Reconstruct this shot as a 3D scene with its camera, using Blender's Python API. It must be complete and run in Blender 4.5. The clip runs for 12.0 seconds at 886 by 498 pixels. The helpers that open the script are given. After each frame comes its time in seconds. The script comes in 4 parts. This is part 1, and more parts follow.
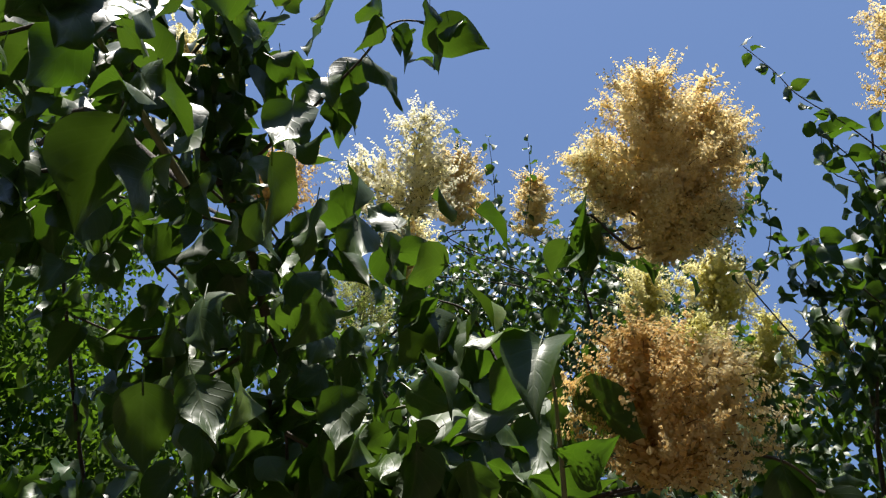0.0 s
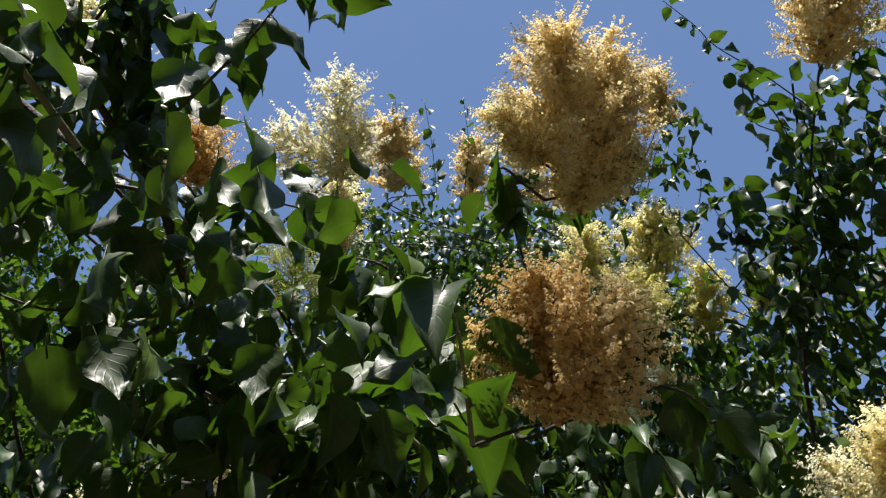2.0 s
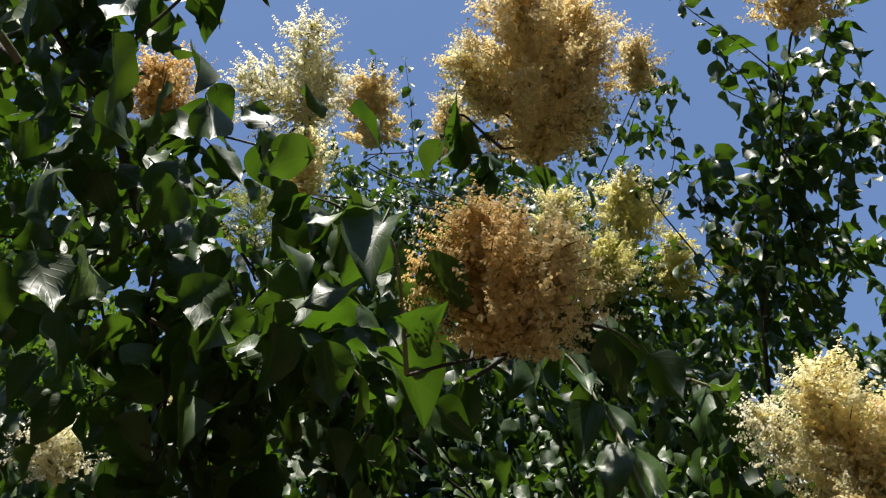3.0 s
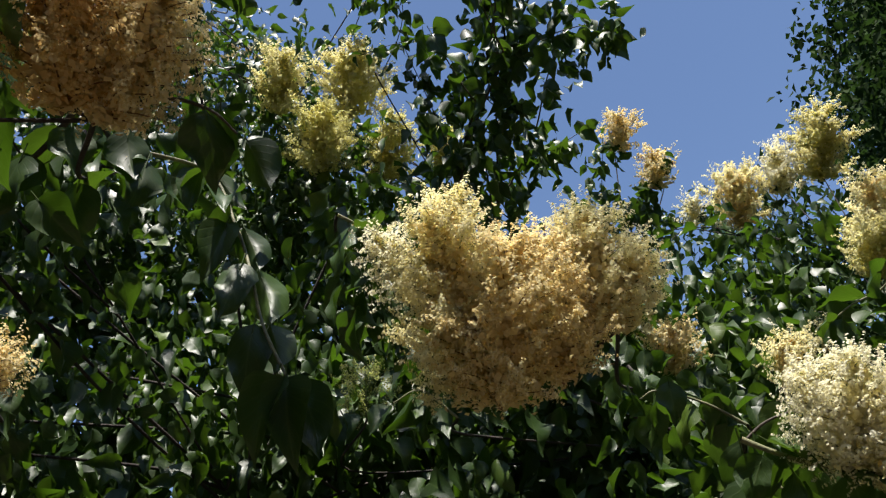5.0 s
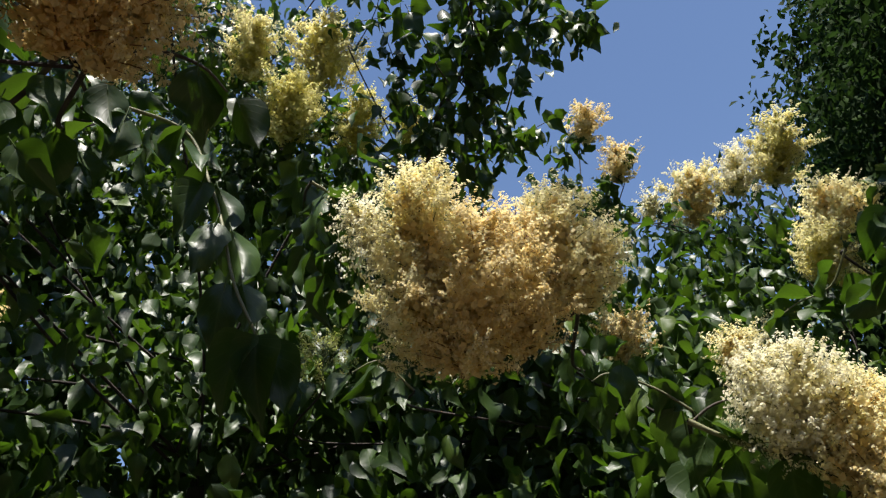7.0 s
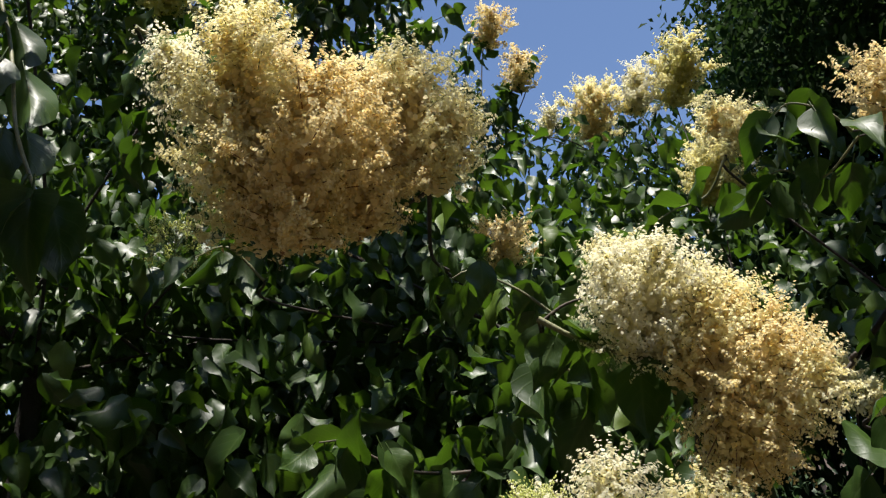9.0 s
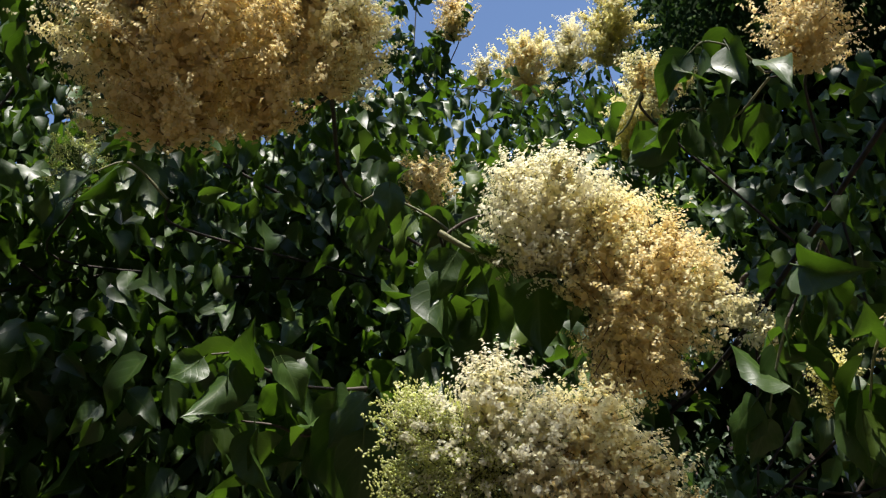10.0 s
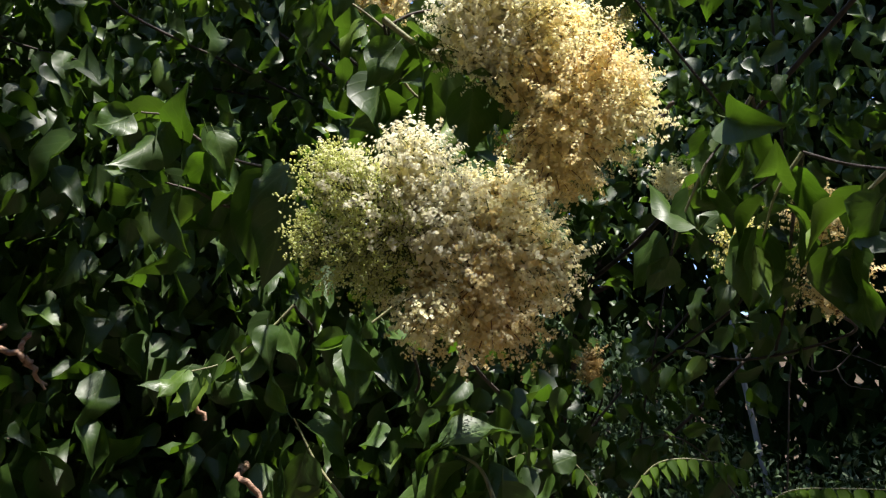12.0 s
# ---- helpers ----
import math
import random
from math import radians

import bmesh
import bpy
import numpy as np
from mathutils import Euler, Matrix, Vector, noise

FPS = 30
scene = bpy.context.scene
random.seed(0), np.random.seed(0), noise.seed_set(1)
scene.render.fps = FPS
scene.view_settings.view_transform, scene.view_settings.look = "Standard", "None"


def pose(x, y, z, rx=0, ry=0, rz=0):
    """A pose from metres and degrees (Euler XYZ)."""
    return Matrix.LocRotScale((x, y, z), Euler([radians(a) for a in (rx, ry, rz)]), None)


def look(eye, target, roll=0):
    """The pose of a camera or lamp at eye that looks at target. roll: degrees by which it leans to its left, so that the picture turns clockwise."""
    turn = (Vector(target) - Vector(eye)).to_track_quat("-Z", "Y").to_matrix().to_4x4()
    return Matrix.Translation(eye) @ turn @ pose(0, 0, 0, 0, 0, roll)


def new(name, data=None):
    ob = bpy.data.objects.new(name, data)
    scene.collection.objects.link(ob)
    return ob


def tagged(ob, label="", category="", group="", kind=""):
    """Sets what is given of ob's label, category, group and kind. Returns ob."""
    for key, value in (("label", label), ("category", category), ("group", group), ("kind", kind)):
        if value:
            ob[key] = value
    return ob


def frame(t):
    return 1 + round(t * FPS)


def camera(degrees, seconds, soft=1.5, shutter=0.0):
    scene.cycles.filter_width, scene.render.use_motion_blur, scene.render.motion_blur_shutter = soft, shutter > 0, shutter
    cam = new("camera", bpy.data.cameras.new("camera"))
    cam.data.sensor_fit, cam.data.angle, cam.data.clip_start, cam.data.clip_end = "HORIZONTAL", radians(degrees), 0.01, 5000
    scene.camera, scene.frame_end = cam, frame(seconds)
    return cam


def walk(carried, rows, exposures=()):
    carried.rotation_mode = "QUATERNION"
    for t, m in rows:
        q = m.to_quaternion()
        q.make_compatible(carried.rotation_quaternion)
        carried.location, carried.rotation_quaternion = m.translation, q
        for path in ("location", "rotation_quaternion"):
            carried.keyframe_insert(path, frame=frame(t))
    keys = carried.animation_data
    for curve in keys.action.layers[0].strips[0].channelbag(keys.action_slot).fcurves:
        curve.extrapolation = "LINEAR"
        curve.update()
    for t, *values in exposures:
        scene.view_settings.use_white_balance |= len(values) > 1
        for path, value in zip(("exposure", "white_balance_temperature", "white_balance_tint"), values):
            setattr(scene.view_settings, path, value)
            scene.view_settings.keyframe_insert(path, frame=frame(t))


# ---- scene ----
cam = camera(56.1, 12.0, soft=1.25)
PATH = [
    (0, (-0.018, 0.022, 1.695), (-0.109, 1.362, 3.177), -0.0),
    (0.5, (-0.003, 0.021, 1.72), (0.006, 1.356, 3.209), -3.6),
    (1, (0.033, 0.003, 1.694), (0.089, 1.342, 3.179), -5.9),
    (1.5, (0.033, 0.01, 1.68), (0.067, 1.39, 3.127), -5.3),
    (2, (0.03, 0.026, 1.668), (0.047, 1.427, 3.095), -5.9),
    (2.5, (0.057, 0.009, 1.624), (0.063, 1.423, 3.039), -5.4),
    (3, (0.068, 0.041, 1.634), (0.12, 1.5, 3.001), -4.6),
    (3.5, (0.127, 0.088, 1.615), (0.324, 1.607, 2.901), -7.2),
    (3.7, (0.163, 0.105, 1.619), (0.437, 1.646, 2.865), -7.9),
    (5.5, (0.214, 0.142, 1.583), (0.928, 1.678, 2.646), -9.5),
    (6, (0.177, 0.099, 1.617), (0.909, 1.646, 2.652), -8.4),
    (6.5, (0.179, 0.106, 1.561), (0.925, 1.635, 2.612), -8.2),
    (8.3, (0.257, 0.236, 1.587), (1.086, 1.769, 2.569), -8.3),
    (8.5, (0.276, 0.244, 1.577), (1.137, 1.777, 2.531), -8.0),
    (9, (0.317, 0.22, 1.577), (1.3, 1.745, 2.417), -7.6),
    (9.5, (0.364, 0.236, 1.549), (1.442, 1.73, 2.328), -6.3),
    (10, (0.367, 0.239, 1.526), (1.497, 1.716, 2.262), -7.2),
    (10.5, (0.377, 0.243, 1.537), (1.556, 1.718, 2.197), -5.2),
    (11, (0.389, 0.232, 1.463), (1.603, 1.701, 2.068), -5.2),
    (11.5, (0.401, 0.245, 1.475), (1.651, 1.734, 1.942), -1.8),
    (12, (0.381, 0.237, 1.422), (1.658, 1.711, 1.866), -0.2),
]
walk(cam, [(t, look(eye, target, roll)) for t, eye, target, roll in PATH], exposures=[(0.0, 1.11, 6450, 13), (1.0, 1.03, 6450, 13), (3.0, 0.99, 6450, 13), (6.0, 0.95, 6450, 13), (9.0, 1.03, 6450, 13), (10.5, 1.16, 6450, 13), (12.0, 1.52, 6450, 13)])

# ---- light ----
SUN_DIR = Vector((-0.06, -0.25, 0.965)).normalized()      # towards the sun
world = bpy.data.worlds.new("sky")
scene.world = world
world.use_nodes = True
wn = world.node_tree
wn.nodes.clear()
sky = wn.nodes.new("ShaderNodeTexSky")
sky.sky_type = "NISHITA"
sky.sun_disc = False
sky.sun_elevation = math.asin(SUN_DIR.z)
sky.sun_rotation = math.atan2(SUN_DIR.x, SUN_DIR.y)
sky.altitude = 200
sky.air_density, sky.dust_density, sky.ozone_density = 1.0, 0.4, 3.2
bg = wn.nodes.new("ShaderNodeBackground")
bg.inputs["Strength"].default_value = 0.083
wout = wn.nodes.new("ShaderNodeOutputWorld")
wn.links.new(sky.outputs[0], bg.inputs["Color"])
wn.links.new(bg.outputs[0], wout.inputs["Surface"])

sun_data = bpy.data.lights.new("sun", "SUN")
sun_data.energy, sun_data.angle, sun_data.color = 5.0, radians(0.53), (1.0, 0.95, 0.86)
sun = new("sun", sun_data)
sun.matrix_world = look(SUN_DIR * 60, (0, 0, 0))


# ---- materials ----
def material(name):
    m = bpy.data.materials.new(name)
    m.use_nodes = True
    m.node_tree.nodes.clear()
    return m, m.node_tree.nodes, m.node_tree.links


def math_node(N, L, op, a, b=0.0):
    n = N.new("ShaderNodeMath")
    n.operation = op
    for k, v in enumerate((a, b)):
        if isinstance(v, (int, float)):
            n.inputs[k].default_value = v
        else:
            L.new(v, n.inputs[k])
    return n.outputs[0]


def mix_colour(N, L, fac, a, b, blend="MIX"):
    n = N.new("ShaderNodeMix")
    n.data_type, n.blend_type = "RGBA", blend
    for k, v in ((0, fac), (6, a), (7, b)):
        if isinstance(v, (int, float)):
            n.inputs[k].default_value = v
        elif isinstance(v, tuple):
            n.inputs[k].default_value = (*v, 1)
        else:
            L.new(v, n.inputs[k])
    return n.outputs[2]


def piece_random(N, L):
    """A number for each loose piece, whether it is an object or an island of a mesh."""
    info, geo = N.new("ShaderNodeObjectInfo"), N.new("ShaderNodeNewGeometry")
    return math_node(N, L, "FRACT", math_node(N, L, "ADD", info.outputs["Random"], geo.outputs["Random Per Island"]))


def ramp(N, L, fac, stops):
    n = N.new("ShaderNodeValToRGB")
    L.new(fac, n.inputs[0])
    e = n.color_ramp.elements
    while len(e) < len(stops):
        e.new(0.5)
    for el, (p, c) in zip(e, stops):
        el.position, el.color = p, (*c, 1)
    return n.outputs[0]


def noise_node(N, L, scale, detail=3.0, coords="Object"):
    tc, n = N.new("ShaderNodeTexCoord"), N.new("ShaderNodeTexNoise")
    n.inputs["Scale"].default_value, n.inputs["Detail"].default_value = scale, detail
    L.new(tc.outputs[coords], n.inputs["Vector"])
    return n.outputs[0]


def leaf_material(name, stops, through_colour, rough=0.36, see_through=0.35, spec=0.5, veins=0.5):
    m, N, L = material(name)
    rnd = piece_random(N, L)
    base = ramp(N, L, rnd, stops)
    uv = N.new("ShaderNodeUVMap")
    sep = N.new("ShaderNodeSeparateXYZ")
    L.new(uv.outputs[0], sep.inputs[0])
    across = math_node(N, L, "ABSOLUTE", math_node(N, L, "SUBTRACT", sep.outputs[0], 0.5))
    mid = math_node(N, L, "SMOOTH_MIN", math_node(N, L, "MULTIPLY", across, 22.0), 1.0)
    slant = math_node(N, L, "SUBTRACT", math_node(N, L, "MULTIPLY", sep.outputs[1], 6.0), math_node(N, L, "MULTIPLY", across, 5.0))
    side = math_node(N, L, "ABSOLUTE", math_node(N, L, "SUBTRACT", math_node(N, L, "FRACT", slant), 0.5))
    side = math_node(N, L, "SMOOTH_MIN", math_node(N, L, "MULTIPLY", side, 9.0), 1.0)
    vein = math_node(N, L, "MULTIPLY", mid, math_node(N, L, "ADD", math_node(N, L, "MULTIPLY", side, 0.5), 0.5))
    blotch = noise_node(N, L, 38.0)
    base = mix_colour(N, L, math_node(N, L, "MULTIPLY", math_node(N, L, "SUBTRACT", 1.0, vein), veins * 0.55), base, (0.16, 0.22, 0.07))
    base = mix_colour(N, L, math_node(N, L, "MULTIPLY", blotch, 0.35), base, stops[0][1])
    bump = N.new("ShaderNodeBump")
    bump.inputs["Strength"].default_value, bump.inputs["Distance"].default_value = veins * 0.5, 0.001
    L.new(math_node(N, L, "ADD", vein, math_node(N, L, "MULTIPLY", blotch, 0.5)), bump.inputs["Height"])
    p = N.new("ShaderNodeBsdfPrincipled")
    L.new(base, p.inputs["Base Color"])
    L.new(math_node(N, L, "ADD", math_node(N, L, "MULTIPLY", noise_node(N, L, 90.0), 0.16), rough - 0.08), p.inputs["Roughness"])
    p.inputs["Specular IOR Level"].default_value = spec
    L.new(bump.outputs[0], p.inputs["Normal"])
    tr = N.new("ShaderNodeBsdfTranslucent")
    L.new(mix_colour(N, L, math_node(N, L, "MULTIPLY", rnd, 0.5), through_colour, stops[-1][1]), tr.inputs["Color"])
    mixer, out = N.new("ShaderNodeMixShader"), N.new("ShaderNodeOutputMaterial")
    mixer.inputs[0].default_value = see_through
    L.new(p.outputs[0], mixer.inputs[1])
    L.new(tr.outputs[0], mixer.inputs[2])
    L.new(mixer.outputs[0], out.inputs[0])
    return m


def petal_material(name, stops, see_through=0.50):
    m, N, L = material(name)
    base = ramp(N, L, piece_random(N, L), stops)
    base = mix_colour(N, L, math_node(N, L, "MULTIPLY", noise_node(N, L, 26.0, 2.0), 0.7), base, stops[0][1])
    p = N.new("ShaderNodeBsdfPrincipled")
    L.new(base, p.inputs["Base Color"])
    p.inputs["Roughness"].default_value = 0.65
    p.inputs["Specular IOR Level"].default_value = 0.2
    tr = N.new("ShaderNodeBsdfTranslucent")
    L.new(base, tr.inputs["Color"])
    mixer, out = N.new("ShaderNodeMixShader"), N.new("ShaderNodeOutputMaterial")
    mixer.inputs[0].default_value = see_through
    L.new(p.outputs[0], mixer.inputs[1])
    L.new(tr.outputs[0], mixer.inputs[2])
    L.new(mixer.outputs[0], out.inputs[0])
    return m


def rough_material(name, a, b, scale, rough=0.85, bump_depth=0.002, stretch=(1, 1, 1), metal=0.0):
    m, N, L = material(name)
    tc, mp, n = N.new("ShaderNodeTexCoord"), N.new("ShaderNodeMapping"), N.new("ShaderNodeTexNoise")
    mp.inputs["Scale"].default_value = stretch
    n.inputs["Scale"].default_value, n.inputs["Detail"].default_value = scale, 6
    L.new(tc.outputs["Object"], mp.inputs[0])
    L.new(mp.outputs[0], n.inputs["Vector"])
    fine = noise_node(N, L, scale * 7, 4.0)
    col = ramp(N, L, n.outputs[0], [(0.3, a), (0.72, b)])
    col = mix_colour(N, L, math_node(N, L, "MULTIPLY", fine, 0.4), col, a)
    bump = N.new("ShaderNodeBump")
    bump.inputs["Strength"].default_value, bump.inputs["Distance"].default_value = 0.8, bump_depth
    L.new(math_node(N, L, "ADD", n.outputs[0], fine), bump.inputs["Height"])
    p, out = N.new("ShaderNodeBsdfPrincipled"), N.new("ShaderNodeOutputMaterial")
    L.new(col, p.inputs["Base Color"])
    p.inputs["Roughness"].default_value, p.inputs["Metallic"].default_value = rough, metal
    L.new(bump.outputs[0], p.inputs["Normal"])
    L.new(p.outputs[0], out.inputs[0])
    return m


LILAC_LEAF = leaf_material("lilac_leaf", [(0.0, (0.020, 0.045, 0.007)), (0.55, (0.032, 0.070, 0.009)), (0.93, (0.047, 0.096, 0.011)), (1.0, (0.10, 0.16, 0.015))],
                           (0.10, 0.23, 0.010), rough=0.46, see_through=0.25, spec=0.52, veins=0.55)
BRIGHT_LEAF = leaf_material("bright_leaf", [(0.0, (0.022, 0.050, 0.006)), (0.6, (0.042, 0.085, 0.008)), (1.0, (0.075, 0.135, 0.012))],
                            (0.12, 0.24, 0.012), rough=0.7, see_through=0.44, spec=0.12, veins=0.2)
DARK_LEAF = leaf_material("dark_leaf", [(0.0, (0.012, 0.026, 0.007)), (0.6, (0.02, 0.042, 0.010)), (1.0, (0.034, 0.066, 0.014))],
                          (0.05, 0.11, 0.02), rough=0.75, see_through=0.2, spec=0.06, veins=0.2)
SHRUB_LEAF = leaf_material("shrub_leaf", [(0.0, (0.03, 0.055, 0.028)), (0.6, (0.045, 0.08, 0.035)), (1.0, (0.07, 0.11, 0.05))],
                           (0.08, 0.16, 0.03), rough=0.5, see_through=0.22, spec=0.3, veins=0.2)
PETALS = {
    "white": petal_material("white_petal", [(0.0, (0.82, 0.78, 0.54)), (0.5, (0.90, 0.87, 0.68)), (1.0, (0.93, 0.92, 0.80))]),
    "cream": petal_material("cream_petal", [(0.0, (0.84, 0.77, 0.42)), (0.5, (0.92, 0.88, 0.58)), (1.0, (0.95, 0.93, 0.72))]),
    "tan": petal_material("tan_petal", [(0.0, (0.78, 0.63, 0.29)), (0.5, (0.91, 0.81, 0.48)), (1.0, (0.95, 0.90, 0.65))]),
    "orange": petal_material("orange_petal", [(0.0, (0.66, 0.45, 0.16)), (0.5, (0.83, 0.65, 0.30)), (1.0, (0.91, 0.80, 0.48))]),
    "yellow": petal_material("yellow_petal", [(0.0, (0.66, 0.62, 0.20)), (0.5, (0.82, 0.78, 0.36)), (1.0, (0.89, 0.86, 0.54))]),
    "yellowcream": petal_material("pale_yellow_petal", [(0.0, (0.76, 0.70, 0.32)), (0.5, (0.87, 0.83, 0.48)), (1.0, (0.92, 0.89, 0.64))]),
    "bud": petal_material("bud", [(0.0, (0.58, 0.63, 0.18)), (0.5, (0.80, 0.82, 0.40)), (1.0, (0.93, 0.92, 0.70))]),
}
STALK = rough_material("green_stalk", (0.10, 0.14, 0.04), (0.20, 0.22, 0.08), 60, 0.6, 0.0005)
DRY_STALK = rough_material("dry_stalk", (0.16, 0.09, 0.04), (0.30, 0.17, 0.07), 60, 0.7, 0.0005)
TWIG = rough_material("young_bark", (0.035, 0.025, 0.018), (0.10, 0.08, 0.05), 40, 0.7, 0.001, (1, 1, 4))
PALE_TWIG = rough_material("pale_green_bark", (0.12, 0.13, 0.06), (0.28, 0.27, 0.14), 50, 0.6, 0.001)
BARK = rough_material("grey_brown_bark", (0.02, 0.016, 0.013), (0.07, 0.056, 0.045), 22, 0.9, 0.006, (1, 1, 0.35))
BROKEN_WOOD = rough_material("red_brown_broken_wood", (0.14, 0.06, 0.035), (0.42, 0.28, 0.19), 45, 0.8, 0.002)
DEAD_WOOD = rough_material("grey_dead_wood", (0.05, 0.042, 0.034), (0.17, 0.145, 0.115), 45, 0.9, 0.002)
SOIL = rough_material("leaf_litter_soil", (0.022, 0.017, 0.012), (0.085, 0.062, 0.04), 3.5, 0.95, 0.03)
STEEL = rough_material("weathered_grey_steel", (0.16, 0.17, 0.19), (0.36, 0.38, 0.41), 14, 0.55, 0.001, (1, 1, 0.2), 0.3)


# ---- mesh helpers ----
def mesh_object(name, verts, faces, mat, parent=None, label="", uvs=None, smooth=True):
    """One mesh object from arrays; faces all have the same number of corners. uvs: one pair a vertex."""
    verts, faces = np.asarray(verts, np.float32), np.asarray(faces, np.int32)
    me = bpy.data.meshes.new(name)
    n = faces.shape[1]
    me.vertices.add(len(verts))
    me.vertices.foreach_set("co", verts.ravel())
    me.loops.add(faces.size)
    me.loops.foreach_set("vertex_index", faces.ravel())
    me.polygons.add(len(faces))
    me.polygons.foreach_set("loop_start", np.arange(0, faces.size, n, dtype=np.int32))
    me.polygons.foreach_set("loop_total", np.full(len(faces), n, np.int32))
    me.polygons.foreach_set("use_smooth", np.full(len(faces), smooth))
    if uvs is not None:
        layer = me.uv_layers.new(name="UVMap")
        layer.data.foreach_set("uv", np.asarray(uvs, np.float32)[faces.ravel()].ravel())
    me.materials.append(mat)
    me.update(calc_edges=True)
    ob = new(name, me)
    if parent:
        ob.parent = parent
    if label:
        tagged(ob, label)
    return ob


def unit(v):
    return v / (np.linalg.norm(v) + 1e-9)


def unit_rows(v):
    return v / (np.linalg.norm(v, axis=1, keepdims=True) + 1e-9)


def bezier_through(points, steps=6):
    """A smooth line through the points (Catmull-Rom)."""
    p = np.asarray(points, float)
    p = np.vstack([2 * p[0] - p[1], p, 2 * p[-1] - p[-2]])
    out = []
    for a, b, c, d in zip(p[:-3], p[1:-2], p[2:-1], p[3:]):
        for s in np.linspace(0, 1, steps, endpoint=False):
            out.append(0.5 * (2 * b + (c - a) * s + (2 * a - 5 * b + 4 * c - d) * s * s + (3 * b - a - 3 * c + d) * s ** 3))
    out.append(p[-2])
    return np.array(out)


def tube_arrays(line, r0, r1, sides=6):
    line = np.asarray(line, float)
    n = len(line)
    ways = np.gradient(line, axis=0)
    ref = np.array([0.31, 0.87, 0.38])
    verts = []
    for k in range(n):
        t = unit(ways[k])
        a = unit(np.cross(t, ref))
        b = np.cross(t, a)
        r = r0 + (r1 - r0) * k / (n - 1)
        for s in range(sides):
            th = 2 * math.pi * s / sides
            verts.append(line[k] + r * (math.cos(th) * a + math.sin(th) * b))
    faces = []
    for k in range(n - 1):
        for s in range(sides):
            a, b = k * sides + s, k * sides + (s + 1) % sides
            faces.append((a, b, b + sides, a + sides))
    return np.array(verts), np.array(faces)


class Pile:
    """Gathers many pieces for one mesh."""

    def __init__(self):
        self.v, self.f, self.u, self.n = [], [], [], 0

    def add(self, v, f, u=None):
        self.v.append(v)
        self.f.append(f + self.n)
        self.n += len(v)
        if u is not None:
            self.u.append(u)

    def build(self, name, mat, parent=None, label="", smooth=True):
        return mesh_object(name, np.vstack(self.v), np.vstack(self.f), mat, parent, label, np.vstack(self.u) if self.u else None, smooth)


RNG = np.random.default_rng(7)
STAND = np.array([0.2, 0.12, 1.6])          # the clearing from which the trees are seen


# half breadth along a lilac leaf: round at the base, drawn out at the tip
OUTLINE = ((0, 0.03, 0.08, 0.16, 0.27, 0.38, 0.5, 0.62, 0.74, 0.84, 0.92, 1.0), (0, 0.42, 0.72, 0.93, 1.0, 0.96, 0.84, 0.65, 0.41, 0.22, 0.09, 0.0))


def leaf_template(rows, half_cells, fold, curl, wave, width=0.62, heart=0.10, twist=0.0, stalk=0.28):
    """An ovate, pointed leaf of length 1 from its stalk's end at the origin along +y, upper face to +z; triangles."""
    verts, uvs, faces = [], [], []
    m = 2 * half_cells + 1
    length_cells = len(rows) - 1
    for s in rows:
        half = max(0.004, width * 0.5 * float(np.interp(s, *OUTLINE)))
        for j in range(-half_cells, half_cells + 1):
            a = j / half_cells
            x = half * a
            y = s - heart * abs(a) * (1 - s) ** 3
            z = fold * abs(a) ** 1.5 * half - curl * s * s + wave * math.sin(9 * s + 2.2 * a) * abs(a) * 0.5 * math.sin(math.pi * s)
            ca, sa = math.cos(twist * s), math.sin(twist * s)
            verts.append((x * ca - z * sa, y, x * sa + z * ca))
            uvs.append((0.5 + 0.5 * a, s))
    for i in range(length_cells):
        for j in range(m - 1):
            a = i * m + j
            faces += [(a, a + 1, a + m + 1), (a, a + m + 1, a + m)]
    if stalk:
        k = len(verts)
        w = 0.014
        verts += [(-w, -stalk, 0.06), (w, -stalk, 0.06), (0, -stalk, 0.06 - w), (-w, 0.05, 0), (w, 0.05, 0), (0, 0.05, -w)]
        uvs += [(0.5, 0.0)] * 6
        for a, b in ((0, 1), (1, 2), (2, 0)):
            faces += [(k + a, k + b, k + b + 3), (k + a, k + b + 3, k + a + 3)]
    verts, faces = np.array(verts), np.array(faces)
    a, b, c = verts[faces[:, 0]], verts[faces[:, 1]], verts[faces[:, 2]]
    real = np.linalg.norm(np.cross(b - a, c - a), axis=1) > (2e-4 if stalk else 3e-3)
    return verts, faces[real], np.array(uvs)


EVEN = [0, 0.035, 0.1, 0.2, 0.32, 0.45, 0.58, 0.71, 0.83, 0.93, 1.0]
FINE_LEAVES = [leaf_template(EVEN, 3, f, c, w, wd, 0.12, tw) for f, c, w, wd, tw in
               ((0.40, 0.28, 0.16, 0.78, 0.2), (-0.25, 0.40, 0.24, 0.82, -0.35), (0.60, 0.20, 0.12, 0.76, 0.35), (0.30, 0.55, 0.20, 0.78, -0.2), (-0.1, 0.15, 0.28, 0.80, 0.5), (0.75, 0.40, 0.16, 0.76, -0.5))]
PLAIN_LEAVES = [leaf_template([0, 0.05, 0.2, 0.42, 0.66, 0.85, 1.0], 1, f, c, w, wd, 0.10, tw, stalk=0.0) for f, c, w, wd, tw in
                ((0.6, 0.35, 0.24, 0.64, 0.3), (-0.5, 0.5, 0.34, 0.62, -0.6), (1.1, 0.2, 0.20, 0.68, 0.5), (0.8, 0.7, 0.30, 0.62, -0.4), (-0.25, 0.3, 0.42, 0.66, 0.9), (0.4, 0.15, 0.38, 0.64, -0.9))]
